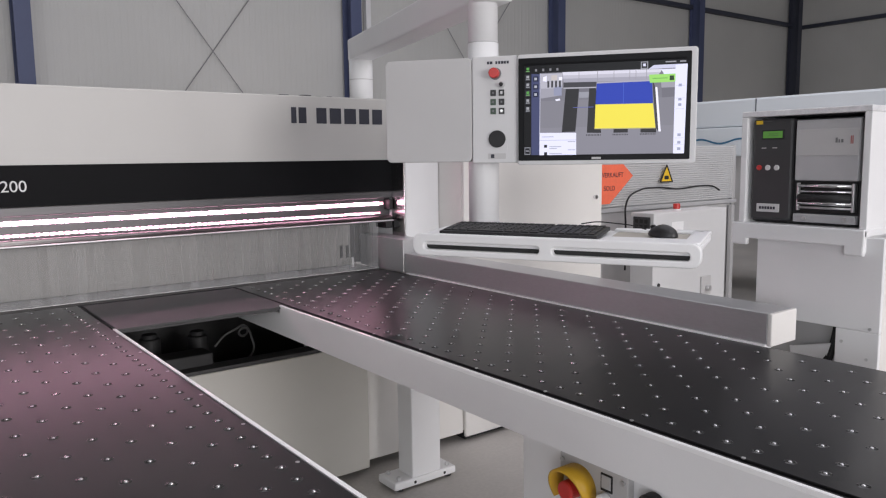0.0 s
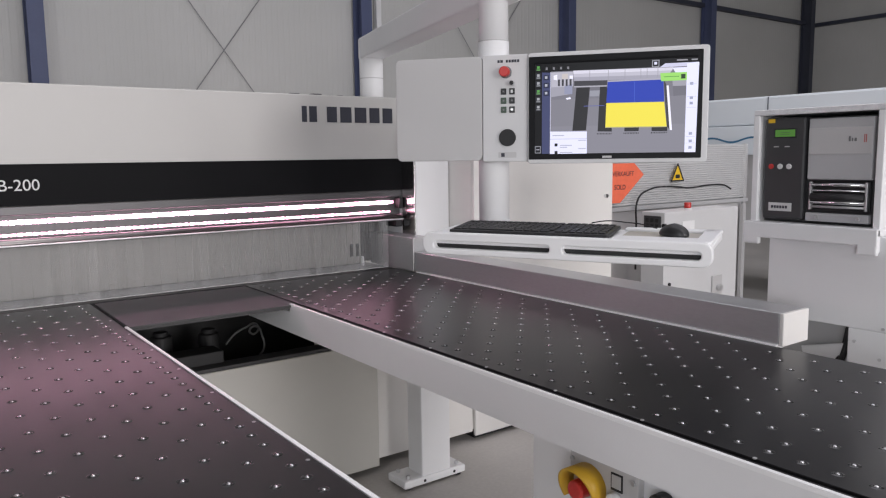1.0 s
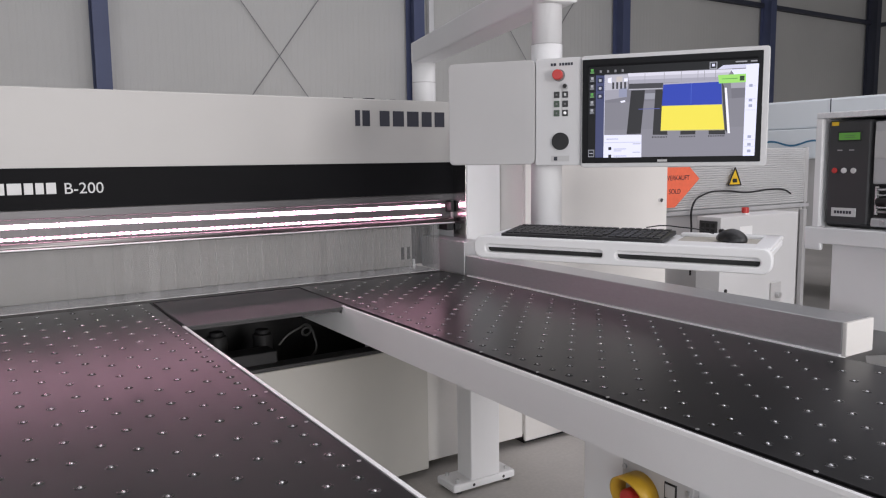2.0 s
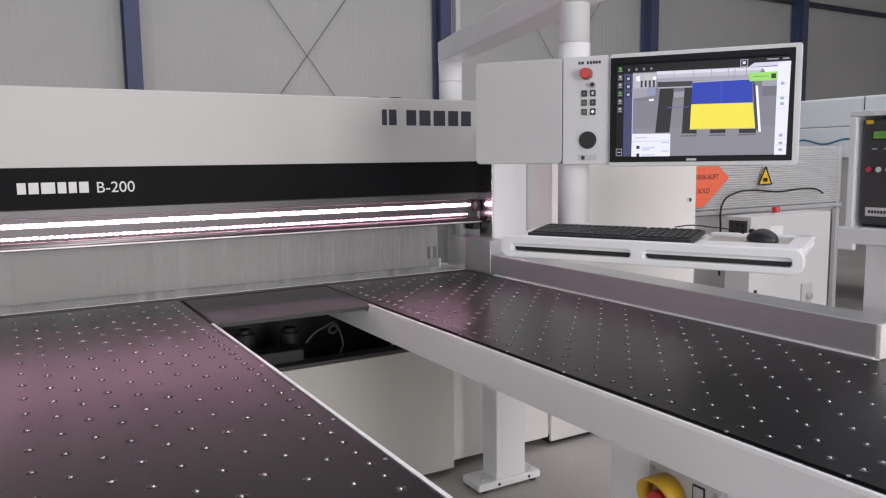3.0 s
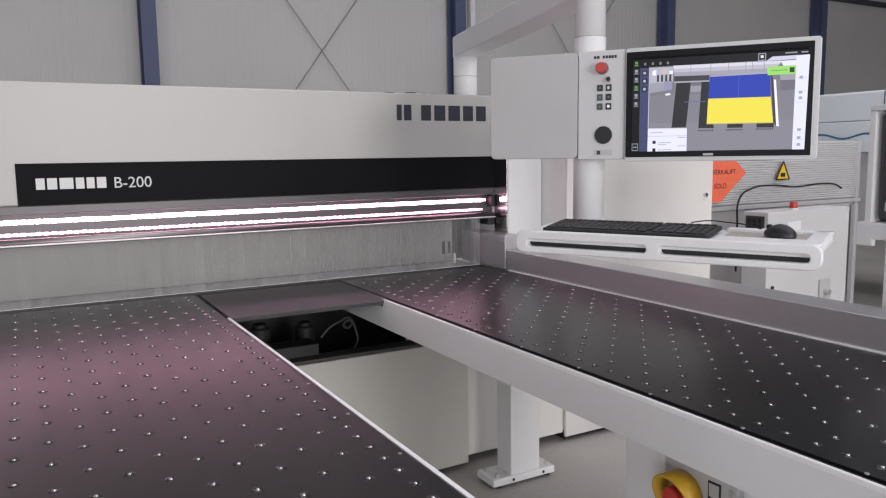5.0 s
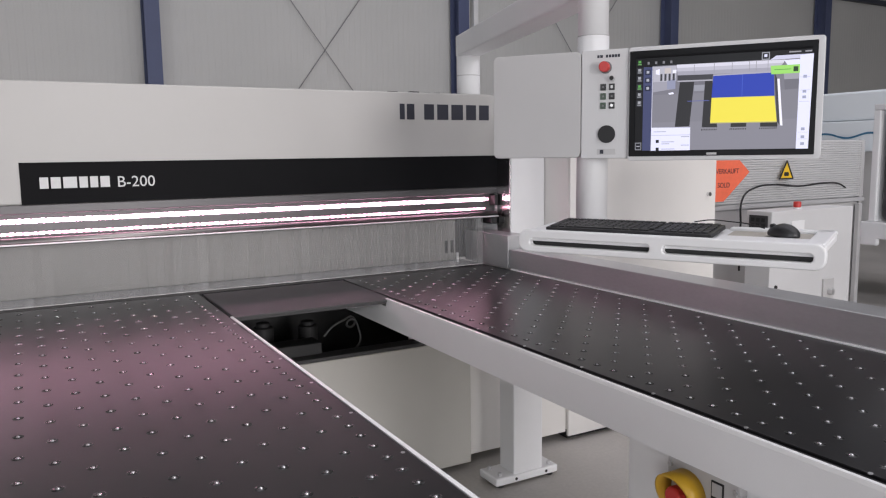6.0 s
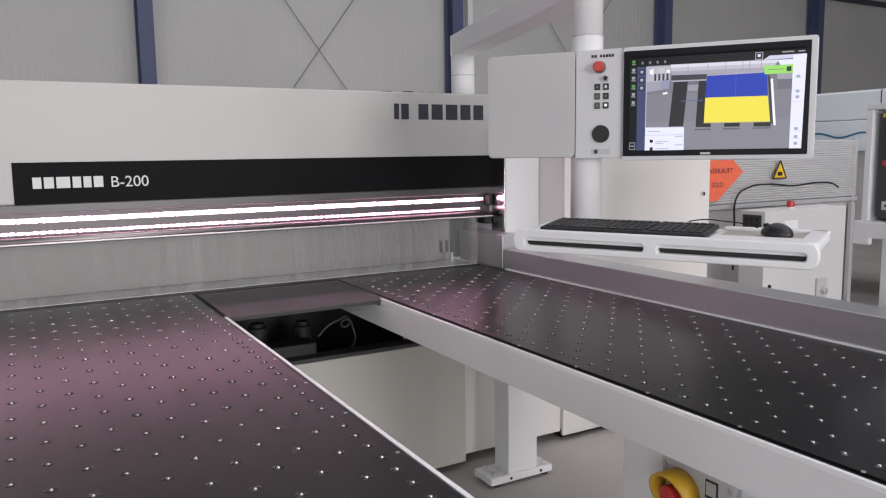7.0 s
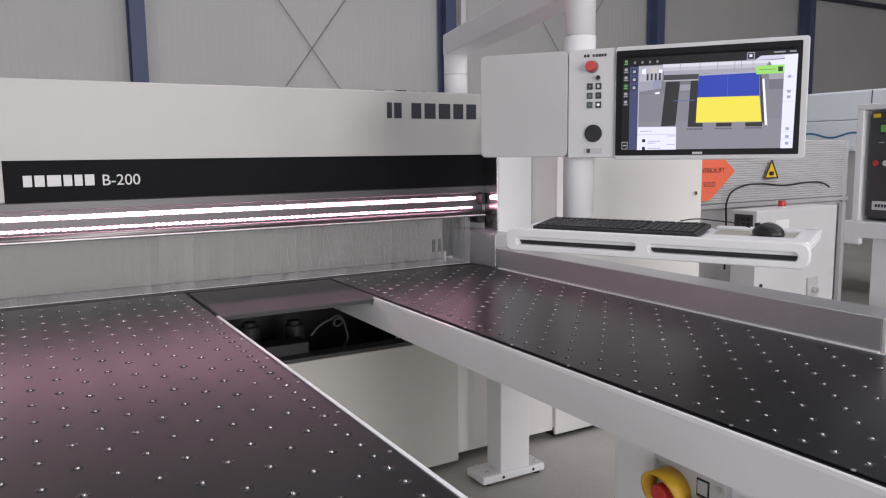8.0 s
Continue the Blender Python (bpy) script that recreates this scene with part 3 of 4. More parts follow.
# fence
fence = thing("guide_fence", "milled aluminium guide fence along the air table", "fence", (2.1, 2.1, ZT))
bpy.context.view_layer.update()
world_part("rail", box(2.034, 2.172, 1.142, 3.014, ZT + 0.006, ZT + 0.098, 0.003), RAIL, fence, "milled aluminium rail")
world_part("base_strip", box(2.026, 2.06, 1.143, 2.99, ZT - 0.03, ZT + 0.0055, 0.002), EDGE, fence)
world_part("end_cap", box(2.034, 2.172, 1.128, 1.1425, ZT + 0.0005, ZT + 0.098, 0.0035), WARM, fence, "cream plastic end cap")
world_part("fence_head", box(2.03, 2.145, 3.017, 3.42, ZT + 0.002, ZT + 0.163, 0.002), RAIL, fence, "taller steel fence head")
world_part("head_cover", box(2.10, 2.16, 2.93, 3.145, ZT + 0.098, ZT + 0.118, 0.003), WHITE, fence)

for x, w, h in ((1.60, 0.05, 0.014), (1.67, 0.03, 0.010), (1.72, 0.05, 0.016), (1.80, 0.035, 0.012), (1.86, 0.03, 0.013)):
    world_part("top_fitting", box(x, x + w, 3.42, 3.46, 1.776, 1.778 + h, 0.002), RUBBER, saw)

# ---- operator panel on its swivel arm ----

arm = thing("swivel_arm", "white tubular swivel arm above the saw", "arm", (2.17, 3.6, 1.7))
bpy.context.view_layer.update()
world_part("upright", tube((2.168, 3.6, 1.70), (2.168, 3.6, 2.06), 0.064, 28), WHITE, arm, "white round upright", True)
world_part("collar", tube((2.168, 3.6, 1.90), (2.168, 3.6, 1.904), 0.0648, 28), GREY, arm)
a, b = Vector((2.178, 3.63, 2.062)), Vector((1.74, 1.99, 2.062))
beam = bmesh.new()
d = b - a
m = Matrix.Translation((a + b) / 2) @ Matrix.Rotation(math.atan2(d.y, d.x), 4, "Z")
bmesh.ops.create_cube(beam, size=1, matrix=m @ Matrix.Diagonal((d.length, 0.13, 0.112, 1)))
bmesh.ops.bevel(beam, geom=beam.edges[:], offset=0.008, segments=2, affect="EDGES", profile=0.5)
world_part("boom", beam, WHITE, arm, "white box section boom")
world_part("sleeve", tube((1.745, 2.068, 1.22), (1.745, 2.068, 1.874), 0.0540, 32), WHITE, arm, "white wider sleeve", True)
world_part("hanging_tube", tube((1.745, 2.068, 1.8745), (1.745, 2.068, 2.6), 0.0518, 32), WHITE, arm, "white hanging tube", True)
world_part("collar", tube((1.745, 2.068, 1.8715), (1.745, 2.068, 1.8742), 0.0545, 32), GREY, arm)
world_part("tray_bracket", box(1.70, 1.80, 2.0, 2.12, 1.205, 1.225, 0.004), WHITE, arm)

def plate_shape(outline, y0, depth, bevel=0.0):
    """An outline on the panel's face (x along it, z up), depth thick towards the back."""
    return prism(outline, depth, Matrix.Translation((0, y0 + depth, 0)) @ FRONT, bevel=bevel)


unit = thing("operator_panel", "grey operator panel with buttons and a lit touch screen", "control panel", (1.745, 1.888, 1.46), -52.5)
bpy.context.view_layer.update()


def panel_part(name, bm, material, parent=unit, label="", smooth=False):
    bmesh.ops.translate(bm, verts=bm.verts, vec=(0, 0, -1.46))
    return part(name, bm, material, parent, label, smooth)


panel_part("side_box", plate_shape(rounded(-0.469, -0.159, 1.462, 1.812, 0.018), 0.0, 0.07, 0.003), GREY, label="plain grey sheet metal box")
panel_part("button_box", plate_shape(rounded(-0.157, -0.002, 1.458, 1.813, 0.004), -0.002, 0.075, 0.003), PANELGREY, label="light grey button box")
shell = panel_part("screen_shell", plate_shape(rounded(-0.001, 0.569, 1.450, 1.813, 0.010), -0.010, 0.06, 0.003), PANELGREY, label="light grey screen housing")
panel_part("bezel", plate_shape(rounded(0.003, 0.550, 1.464, 1.800, 0.003), -0.0125, 0.01, 0.0008), BEZEL, label="glossy black bezel")

# what the touch screen shows, as flat lit fields one over the other
BW, BH = 0.547, 0.336
lit = {}


def shade(corners, colour, layer, power=1.0, name="screen_field"):
    """A lit field between four corners, from the upper left, clockwise, in widths and heights of the bezel."""
    key = (colour, power)
    if key not in lit:
        lit[key] = glow("screen_light", colour, power)
    bm = bmesh.new()
    y = -0.0128 - 0.0002 * layer
    bm.faces.new([bm.verts.new((0.003 + u * BW, y, 1.800 - v * BH)) for u, v in corners])
    return panel_part(name, bm, lit[key], screen)


def field(u0, u1, v0, v1, colour, layer, power=1.0):
    return shade(((u0, v0), (u1, v0), (u1, v1), (u0, v1)), colour, layer, power)


screen = panel_part("screen", plate_shape(rounded(0.02, 0.535, 1.480, 1.782, 0.002), -0.0127, 0.002), BLACK, label="lit touch screen with machine view")
NIGHT, PALE, SOFT, INKY = (0.012, 0.013, 0.018), (0.74, 0.76, 0.95), (0.40, 0.40, 0.46), (0.022, 0.022, 0.025)
field(0.036, 0.972, 0.075, 0.948, (0.006, 0.006, 0.008), 0, 0.5)
shade(((0.080, 0.154), (0.131, 0.159), (0.127, 0.945), (0.080, 0.945)), (0.055, 0.065, 0.15), 1)
# the machine hall in the view: floor in three tones towards the viewer
shade(((0.133, 0.15), (0.915, 0.15), (0.912, 0.42), (0.131, 0.42)), (0.19, 0.19, 0.225), 1)
shade(((0.131, 0.42), (0.912, 0.42), (0.910, 0.68), (0.130, 0.68)), (0.215, 0.215, 0.25), 1)
shade(((0.130, 0.68), (0.910, 0.68), (0.908, 0.945), (0.129, 0.945)), (0.235, 0.235, 0.275), 1)
shade(((0.131, 0.154), (0.135, 0.154), (0.133, 0.73), (0.129, 0.73)), (0.55, 0.56, 0.70), 2)
shade(((0.136, 0.158), (0.266, 0.158), (0.266, 0.300), (0.136, 0.300)), (0.46, 0.46, 0.53), 2)
shade(((0.136, 0.300), (0.262, 0.300), (0.250, 0.372), (0.136, 0.395)), (0.34, 0.34, 0.40), 2)
shade(((0.215, 0.295), (0.262, 0.275), (0.262, 0.372), (0.215, 0.372)), (0.28, 0.30, 0.42), 3)
# suction pipe along the top, lit from above
shade(((0.266, 0.149), (0.837, 0.158), (0.830, 0.185), (0.268, 0.180)), (0.68, 0.68, 0.78), 2)
shade(((0.268, 0.180), (0.830, 0.185), (0.812, 0.222), (0.270, 0.212)), (0.50, 0.50, 0.58), 2)
shade(((0.270, 0.212), (0.812, 0.222), (0.783, 0.260), (0.273, 0.248)), (0.36, 0.36, 0.43), 2)
for u in (0.362, 0.470, 0.565, 0.655, 0.690, 0.750):
    field(u, u + 0.003, 0.155, 0.245, (0.30, 0.30, 0.35), 3)
shade(((0.273, 0.248), (0.466, 0.253), (0.464, 0.300), (0.273, 0.297)), (0.050, 0.050, 0.060), 3)
shade(((0.273, 0.297), (0.464, 0.300), (0.464, 0.311), (0.273, 0.308)), (0.42, 0.42, 0.48), 3)
# wall part and white fittings towards the right panel
shade(((0.829, 0.226), (0.912, 0.227), (0.911, 0.33), (0.836, 0.33)), (0.34, 0.34, 0.39), 2)
shade(((0.836, 0.33), (0.911, 0.33), (0.911, 0.414), (0.841, 0.422)), (0.16, 0.16, 0.19), 2)
shade(((0.832, 0.161), (0.912, 0.160), (0.913, 0.217), (0.856, 0.225)), PALE, 3, 1.08)
shade(((0.761, 0.154), (0.791, 0.119), (0.977, 0.118), (0.978, 0.150)), (0.62, 0.63, 0.80), 2)
shade(((0.911, 0.128), (0.977, 0.118), (0.969, 0.947), (0.908, 0.947)), PALE, 3, 1.08)
for v in (0.30, 0.43, 0.48, 0.76, 0.83, 0.89):
    field(0.930, 0.948, v, v + 0.025, (0.34, 0.37, 0.5), 4)
for v in (0.315, 0.43, 0.53, 0.80, 0.86):
    field(0.915, 0.965, v, v + 0.003, (0.5, 0.52, 0.66), 4)
# gripper
for k in range(4):
    field(0.176 + 0.023 * k, 0.188 + 0.023 * k, 0.228, 0.292, (0.05, 0.05, 0.06), 4)
field(0.20, 0.235, 0.175, 0.225, (0.55, 0.51, 0.50), 3)
shade(((0.150, 0.190), (0.172, 0.180), (0.172, 0.235), (0.150, 0.228)), (0.80, 0.81, 0.95), 4, 1.08)
shade(((0.245, 0.195), (0.266, 0.195), (0.266, 0.225), (0.245, 0.225)), (0.80, 0.81, 0.95), 4, 1.08)
shade(((0.222, 0.410), (0.250, 0.400), (0.255, 0.418), (0.230, 0.424)), (0.80, 0.81, 0.95), 4, 1.08)
# belts and loading table slots
shade(((0.286, 0.312), (0.365, 0.313), (0.345, 0.723), (0.264, 0.725)), INKY, 3)
shade(((0.365, 0.313), (0.424, 0.313), (0.424, 0.345), (0.365, 0.345)), (0.16, 0.16, 0.19), 3)
shade(((0.365, 0.345), (0.424, 0.345), (0.420, 0.400), (0.365, 0.400)), (0.30, 0.31, 0.36), 3)
shade(((0.330, 0.488), (0.450, 0.488), (0.450, 0.494), (0.330, 0.494)), (0.10, 0.12, 0.38), 4)
shade(((0.424, 0.312), (0.464, 0.312), (0.497, 0.740), (0.413, 0.736)), INKY, 3)
shade(((0.569, 0.69), (0.652, 0.69), (0.650, 0.741), (0.568, 0.741)), INKY, 3)
shade(((0.722, 0.69), (0.810, 0.69), (0.811, 0.747), (0.723, 0.744)), INKY, 3)
for u0, u1 in ((0.410, 0.498), (0.564, 0.654), (0.720, 0.812)):
    for k in range(10):
        field(u0 + k * (u1 - u0) / 10, u0 + (k + 0.5) * (u1 - u0) / 10, 0.752, 0.766, (0.03, 0.03, 0.035), 4)
# the panel being cut: blue part and yellow part
shade(((0.468, 0.258), (0.783, 0.254), (0.783, 0.266), (0.468, 0.270)), (0.40, 0.40, 0.48), 5)
shade(((0.468, 0.270), (0.783, 0.266), (0.790, 0.471), (0.462, 0.466)), (0.020, 0.050, 0.42), 5)
field(0.621, 0.624, 0.270, 0.468, (0.06, 0.12, 0.55), 6)
shade(((0.462, 0.469), (0.790, 0.473), (0.807, 0.700), (0.458, 0.695)), (0.80, 0.70, 0.07), 6, 1.08)
shade(((0.458, 0.695), (0.807, 0.700), (0.807, 0.708), (0.458, 0.703)), (0.5, 0.46, 0.2), 6)
shade(((0.801, 0.323), (0.813, 0.323), (0.837, 0.738), (0.824, 0.737)), (0.85, 0.85, 0.95), 5, 1.08)
shade(((0.784, 0.25), (0.801, 0.323), (0.824, 0.737), (0.807, 0.700)), (0.05, 0.05, 0.06), 4)
# message fields
shade(((0.130, 0.728), (0.350, 0.734), (0.351, 0.947), (0.129, 0.947)), PALE, 5, 1.08)
field(0.130, 0.350, 0.800, 0.806, (0.55, 0.57, 0.70), 6)
for u0, u1, v in ((0.145, 0.215, 0.765), (0.190, 0.262, 0.862), (0.190, 0.235, 0.880), (0.190, 0.265, 0.930), (0.30, 0.345, 0.815), (0.30, 0.345, 0.895)):
    field(u0, u1, v, v + 0.007, (0.38, 0.40, 0.50), 6)
for v in (0.845, 0.918):
    field(0.158, 0.176, v, v + 0.029, NIGHT, 6)
shade(((0.765, 0.207), (0.912, 0.205), (0.912, 0.280), (0.770, 0.282)), (0.30, 0.66, 0.14), 7, 1.08)
field(0.880, 0.904, 0.222, 0.265, (0.02, 0.05, 0.02), 8)
field(0.785, 0.868, 0.240, 0.245, (0.05, 0.25, 0.05), 8)
# icon columns and the status line
for k, v in enumerate((0.083, 0.160, 0.235, 0.312, 0.388, 0.465)):
    if k:
        field(0.042, 0.075, v, v + 0.060, (0.028, 0.030, 0.038), 2)
    field(0.050, 0.066, v + 0.010, v + 0.034, (0.10, 0.34, 0.08) if k in (0, 3) else (0.36, 0.37, 0.40), 3)
    field(0.047, 0.069, v + 0.040, v + 0.052, (0.13, 0.30, 0.11) if k in (0, 3) else (0.24, 0.25, 0.27), 3)
for v in (0.180, 0.255, 0.330):
    field(0.090, 0.122, v, v + 0.050, (0.022, 0.027, 0.06), 3)
    field(0.098, 0.113, v + 0.012, v + 0.036, (0.42, 0.44, 0.52), 4)
for u in (0.102, 0.145, 0.188, 0.230):
    field(u, u + 0.012, 0.108, 0.132, (0.20, 0.20, 0.22), 2)
field(0.038, 0.074, 0.868, 0.940, (0.24, 0.25, 0.28), 2)
field(0.042, 0.070, 0.876, 0.932, NIGHT, 3)
field(0.046, 0.066, 0.900, 0.908, SOFT, 4)
field(0.718, 0.759, 0.083, 0.150, (0.30, 0.31, 0.35), 4)
field(0.723, 0.754, 0.091, 0.142, NIGHT, 5)
field(0.731, 0.746, 0.102, 0.126, PALE, 6)
for u0, u1 in ((0.855, 0.915), (0.935, 0.968)):
    field(u0, u1, 0.088, 0.100, (0.3, 0.3, 0.33), 2)
bpy.context.view_layer.update()
maker = panel_part("maker_mark", plate_shape(rounded(0.245, 0.275, 1.467, 1.474, 0.001), -0.0132, 0.001), GREY)

# buttons
for name, x, z, r, d, mat_ in (("emergency_collar", -0.076, 1.755, 0.020, 0.006, MUTED), ("emergency_button", -0.078, 1.756, 0.017, 0.030, RED), ("key_switch", -0.055, 1.719, 0.0095, 0.014, PRINTERGREY), ("key_slot", -0.055, 1.719, 0.0075, 0.0155, RUBBER), ("sounder", -0.071, 1.5385, 0.029, 0.007, RUBBER)):
    panel_part(name, tube((x, -0.002, z), (x, -0.002 - d, z), r, 28, bevel=min(0.003, d * 0.3)), mat_)
GREENKEY = plain("dark_green_button", (0.04, 0.07, 0.045), 0.35)
LITKEY = glow("lit_button", (1.0, 1.0, 1.0), 0.8)
for r in range(3):
    for c in range(2):
        x, z = -0.084 + 0.0285 * c, 1.692 - 0.0302 * r
        panel_part("push_button", plate_shape(rounded(x - 0.0095, x + 0.0095, z - 0.0105, z + 0.0105, 0.002), -0.006, 0.005, 0.001), GREENKEY if (r, c) in ((1, 0), (2, 0)) else CAPS)
for r, c in ((0, 0), (1, 0), (1, 1), (2, 0)):
    x, z = -0.084 + 0.0285 * c, 1.692 - 0.0302 * r
    panel_part("button_mark", plate_shape(rounded(x - 0.003, x + 0.003, z - 0.003, z + 0.003, 0.001), -0.0068, 0.001), MUTED)
panel_part("button_lamp", tube((-0.0555, -0.006, 1.632), (-0.0555, -0.0072, 1.632), 0.005, 12), LITKEY)
panel_part("button_arrow", plate_shape(rounded(-0.0595, -0.052, 1.687, 1.697, 0.002), -0.0068, 0.001), SILVER)
for k, w in enumerate((0.010, 0.012, 0.0, 0.009, 0.010, 0.011, 0.010, 0.010)):
    if w:
        panel_part("name_block", box(-0.105 + 0.0095 * k, -0.105 + 0.0095 * k + w * 0.75, -0.0028, -0.002, 1.787, 1.796), INK)
panel_part("rating_plate", plate_shape(rounded(-0.103, -0.041, 1.471, 1.490, 0.002), -0.003, 0.001), GREY)
panel_part("rating_code", box(-0.093, -0.081, -0.0036, -0.003, 1.474, 1.487), INK)
panel_part("button_field", plate_shape(rounded(-0.106, -0.036, 1.495, 1.775, 0.003), -0.0024, 0.0005), PANELGREY)

# keyboard tray, turned further towards the operator than the panel
tray = thing("keyboard_tray", "white moulded keyboard tray with two grip slots", "tray", (1.241, 1.664, 1.2), -63.72)
bpy.context.view_layer.update()
U0, U1 = -0.066, 0.700


def sloped(outline, y, z, tilt, depth, bevel=0.0):
    m = Matrix.Translation((0, y, z)) @ Matrix.Rotation(radians(tilt), 4, "X") @ Matrix.Translation((0, 0, -depth))
    return prism(outline, depth, m, bevel=bevel)


deck_tilt = 3.5
part("deck", sloped(rounded(U0 + 0.004, U1 - 0.004, 0.0, 0.19, 0.02), -0.012, 0.064, deck_tilt, 0.016, 0.004), WHITE, tray)


def fascia():
    """An upright front with two long round-ended slots cut through it."""
    bm = bmesh.new()
    z0, z1, y0, y1 = 0.012, 0.072, -0.034, -0.010
    slots = [rounded(U0 + 0.034, 0.302, 0.029, 0.049, 0.009, 4), rounded(0.336, U1 - 0.026, 0.029, 0.049, 0.009, 4)]
    rims = [rounded(U0, U1, z0, z1, 0.024, 6)] + slots
    loops = [[bm.verts.new((x, y0, z)) for x, z in rim] for rim in rims]
    edges = [bm.edges.new((a, b)) for lp_ in loops for a, b in zip(lp_, lp_[1:] + lp_[:1])]
    bmesh.ops.triangle_fill(bm, edges=edges, use_beauty=True)
    back = bmesh.ops.extrude_face_region(bm, geom=bm.faces[:])["geom"]
    bmesh.ops.translate(bm, verts=[v for v in back if isinstance(v, bmesh.types.BMVert)], vec=(0, y1 - y0, 0))
    bmesh.ops.recalc_face_normals(bm, faces=bm.faces)
    sharp = [e for e in bm.edges if len(e.link_faces) == 2 and e.calc_face_angle(0) > 1.0]
    bmesh.ops.bevel(bm, geom=sharp, offset=0.004, segments=3, affect="EDGES", profile=0.5)
    return bm


part("front_grip", fascia(), WHITE, tray, "white front grip with two long slots")
# added dark sheet that stands for the shade seen through the slots
part("slot_shade_sheet", box(U0 + 0.02, U1 - 0.02, -0.0085, -0.006, 0.016, 0.060), SHADOWY, tray)
part("slot_inner_rail", box(U0 + 0.02, U1 - 0.02, -0.020, -0.009, 0.0405, 0.060, 0.002), WHITE, tray)
part("mouse_field", sloped(rounded(0.462, U1 - 0.050, 0.065, 0.160, 0.010), -0.012, 0.0652, deck_tilt, 0.002), SCRATCHED, tray, "beige mouse field")
part("rim", sloped(rounded(0.450, U1 - 0.004, 0.162, 0.19, 0.006), -0.012, 0.072, deck_tilt, 0.009, 0.003), WHITE, tray)
part("rim", sloped(rounded(U1 - 0.046, U1 - 0.006, 0.0, 0.188, 0.008), -0.012, 0.072, deck_tilt, 0.009, 0.003), WHITE, tray)
part("rim", sloped(rounded(0.452, U1 - 0.01, 0.0, 0.062, 0.008), -0.012, 0.070, deck_tilt, 0.007, 0.003), WHITE, tray)
reach = bmesh.new()
prism([(-0.17, 0.60), (-0.10, 0.68), (0.16, 0.17), (0.04, 0.17)], 0.02, Matrix.Translation((0, 0, 0.030)), bm=reach, bevel=0.003)
part("support_arm", reach, WHITE, tray)

KB = Matrix.Translation((0, 0, 0.0665)) @ Matrix.Rotation(radians(5.5), 4, "X")
kb = thing("keyboard", "black full size computer keyboard on the tray", "keyboard")
kb.matrix_world = pose(1.241, 1.664, 1.2, 0, 0, -63.72) @ KB
part("case", prism([(0.0, 0.0), (0.443, 0.0), (0.445, 0.132), (-0.004, 0.132)], 0.012, Matrix.Identity(4), bevel=0.003), CAPS, kb)


def key_cap(x, y, w):
    global_mesh = box(x, x + w, y, y + 0.0155, 0.0122, 0.0155, 0.0010, seg=1)
    part("key", global_mesh, CAPS, kb)


for r in range(6):
    y = 0.008 + 0.0195 * r + (0.006 if r == 5 else 0)
    x = 0.010
    row = [0.0165] * 15 if r not in (0,) else [0.022, 0.018, 0.022, 0.108, 0.022, 0.018, 0.022, 0.024]
    if r == 0:
        for w in row:
            key_cap(x, y, w)
            x += w + 0.0028
    else:
        for w in row:
            key_cap(x, y, w)
            x += w + 0.0026
    for base, n in ((0.302, 3), (0.3605, 4)):
        for c in range(n):
            if base == 0.304 and r == 2:
                continue
            key_cap(base + 0.0192 * c, y, 0.0166)

mouse = thing("computer_mouse", "black computer mouse with a cable on the tray", "mouse")
mouse.matrix_world = pose(1.241, 1.664, 1.2, 0, 0, -63.72) @ Matrix.Translation((0.590, 0.080, 0.0735)) @ Matrix.Rotation(radians(deck_tilt), 4, "X") @ Matrix.Rotation(radians(60), 4, "Z")
bm = bmesh.new()
bmesh.ops.create_uvsphere(bm, u_segments=24, v_segments=16, radius=1)
for v in bm.verts:
    z = max(v.co.z, -0.15)
    v.co = Vector((v.co.x * 0.025 * (1 - 0.12 * v.co.y), v.co.y * 0.043, z * 0.027 * (1 - 0.28 * max(v.co.y, 0)) + 0.005))
part("shell", bm, CAPS, mouse, smooth=True)
part("wheel", tube((-0.004, 0.03, 0.022), (0.004, 0.03, 0.022), 0.006, 14), RUBBER, mouse)
inv = mouse.matrix_world.inverted()
lead = [(0.542, 0.112, 0.088), (0.50, 0.135, 0.095), (0.45, 0.15, 0.098), (0.40, 0.155, 0.100), (0.36, 0.150, 0.094)]
cable("lead", [inv @ (pose(1.241, 1.664, 1.2, 0, 0, -63.72) @ Vector(p)) for p in lead], 0.0016, RUBBER, mouse)

# ---- label printer in its cabinet ----
PX = 2.32
pc = thing("printer_cabinet", "white sheet metal cabinet holding a label printer", "cabinet", (2.6, 1.2, 0))
bpy.context.view_layer.update()
PY0, PY1 = 1.008, 1.42
for nm, b in (("top_panel", (PX, 2.80, PY0, PY1, 1.596, 1.615)), ("side_panel", (PX, 2.80, PY1 - 0.022, PY1, 1.25, 1.596)), ("side_panel", (PX, 2.80, PY0, PY0 + 0.022, 1.18, 1.596)), ("back_panel", (2.78, 2.80, PY0 + 0.022, PY1 - 0.022, 1.25, 1.596)), ("shelf", (PX - 0.02, 2.80, PY0 - 0.004, PY1 + 0.012, 1.228, 1.252))):
    world_part(nm, box(*b, 0.003), WHITE if nm != "top_panel" else ROUGHWHITE, pc)
world_part("apron", box(PX - 0.022, PX - 0.004, PY0 - 0.004, PY1 + 0.012, 1.200, 1.252, 0.004), WHITE, pc)
world_part("apron_tab", box(PX - 0.022, PX - 0.004, PY0 - 0.004, PY0 + 0.055, 1.172, 1.21, 0.006), WHITE, pc)
world_part("apron_tab", box(PX - 0.022, PX - 0.004, PY1 - 0.045, PY1 + 0.012, 1.178, 1.21, 0.006), WHITE, pc)
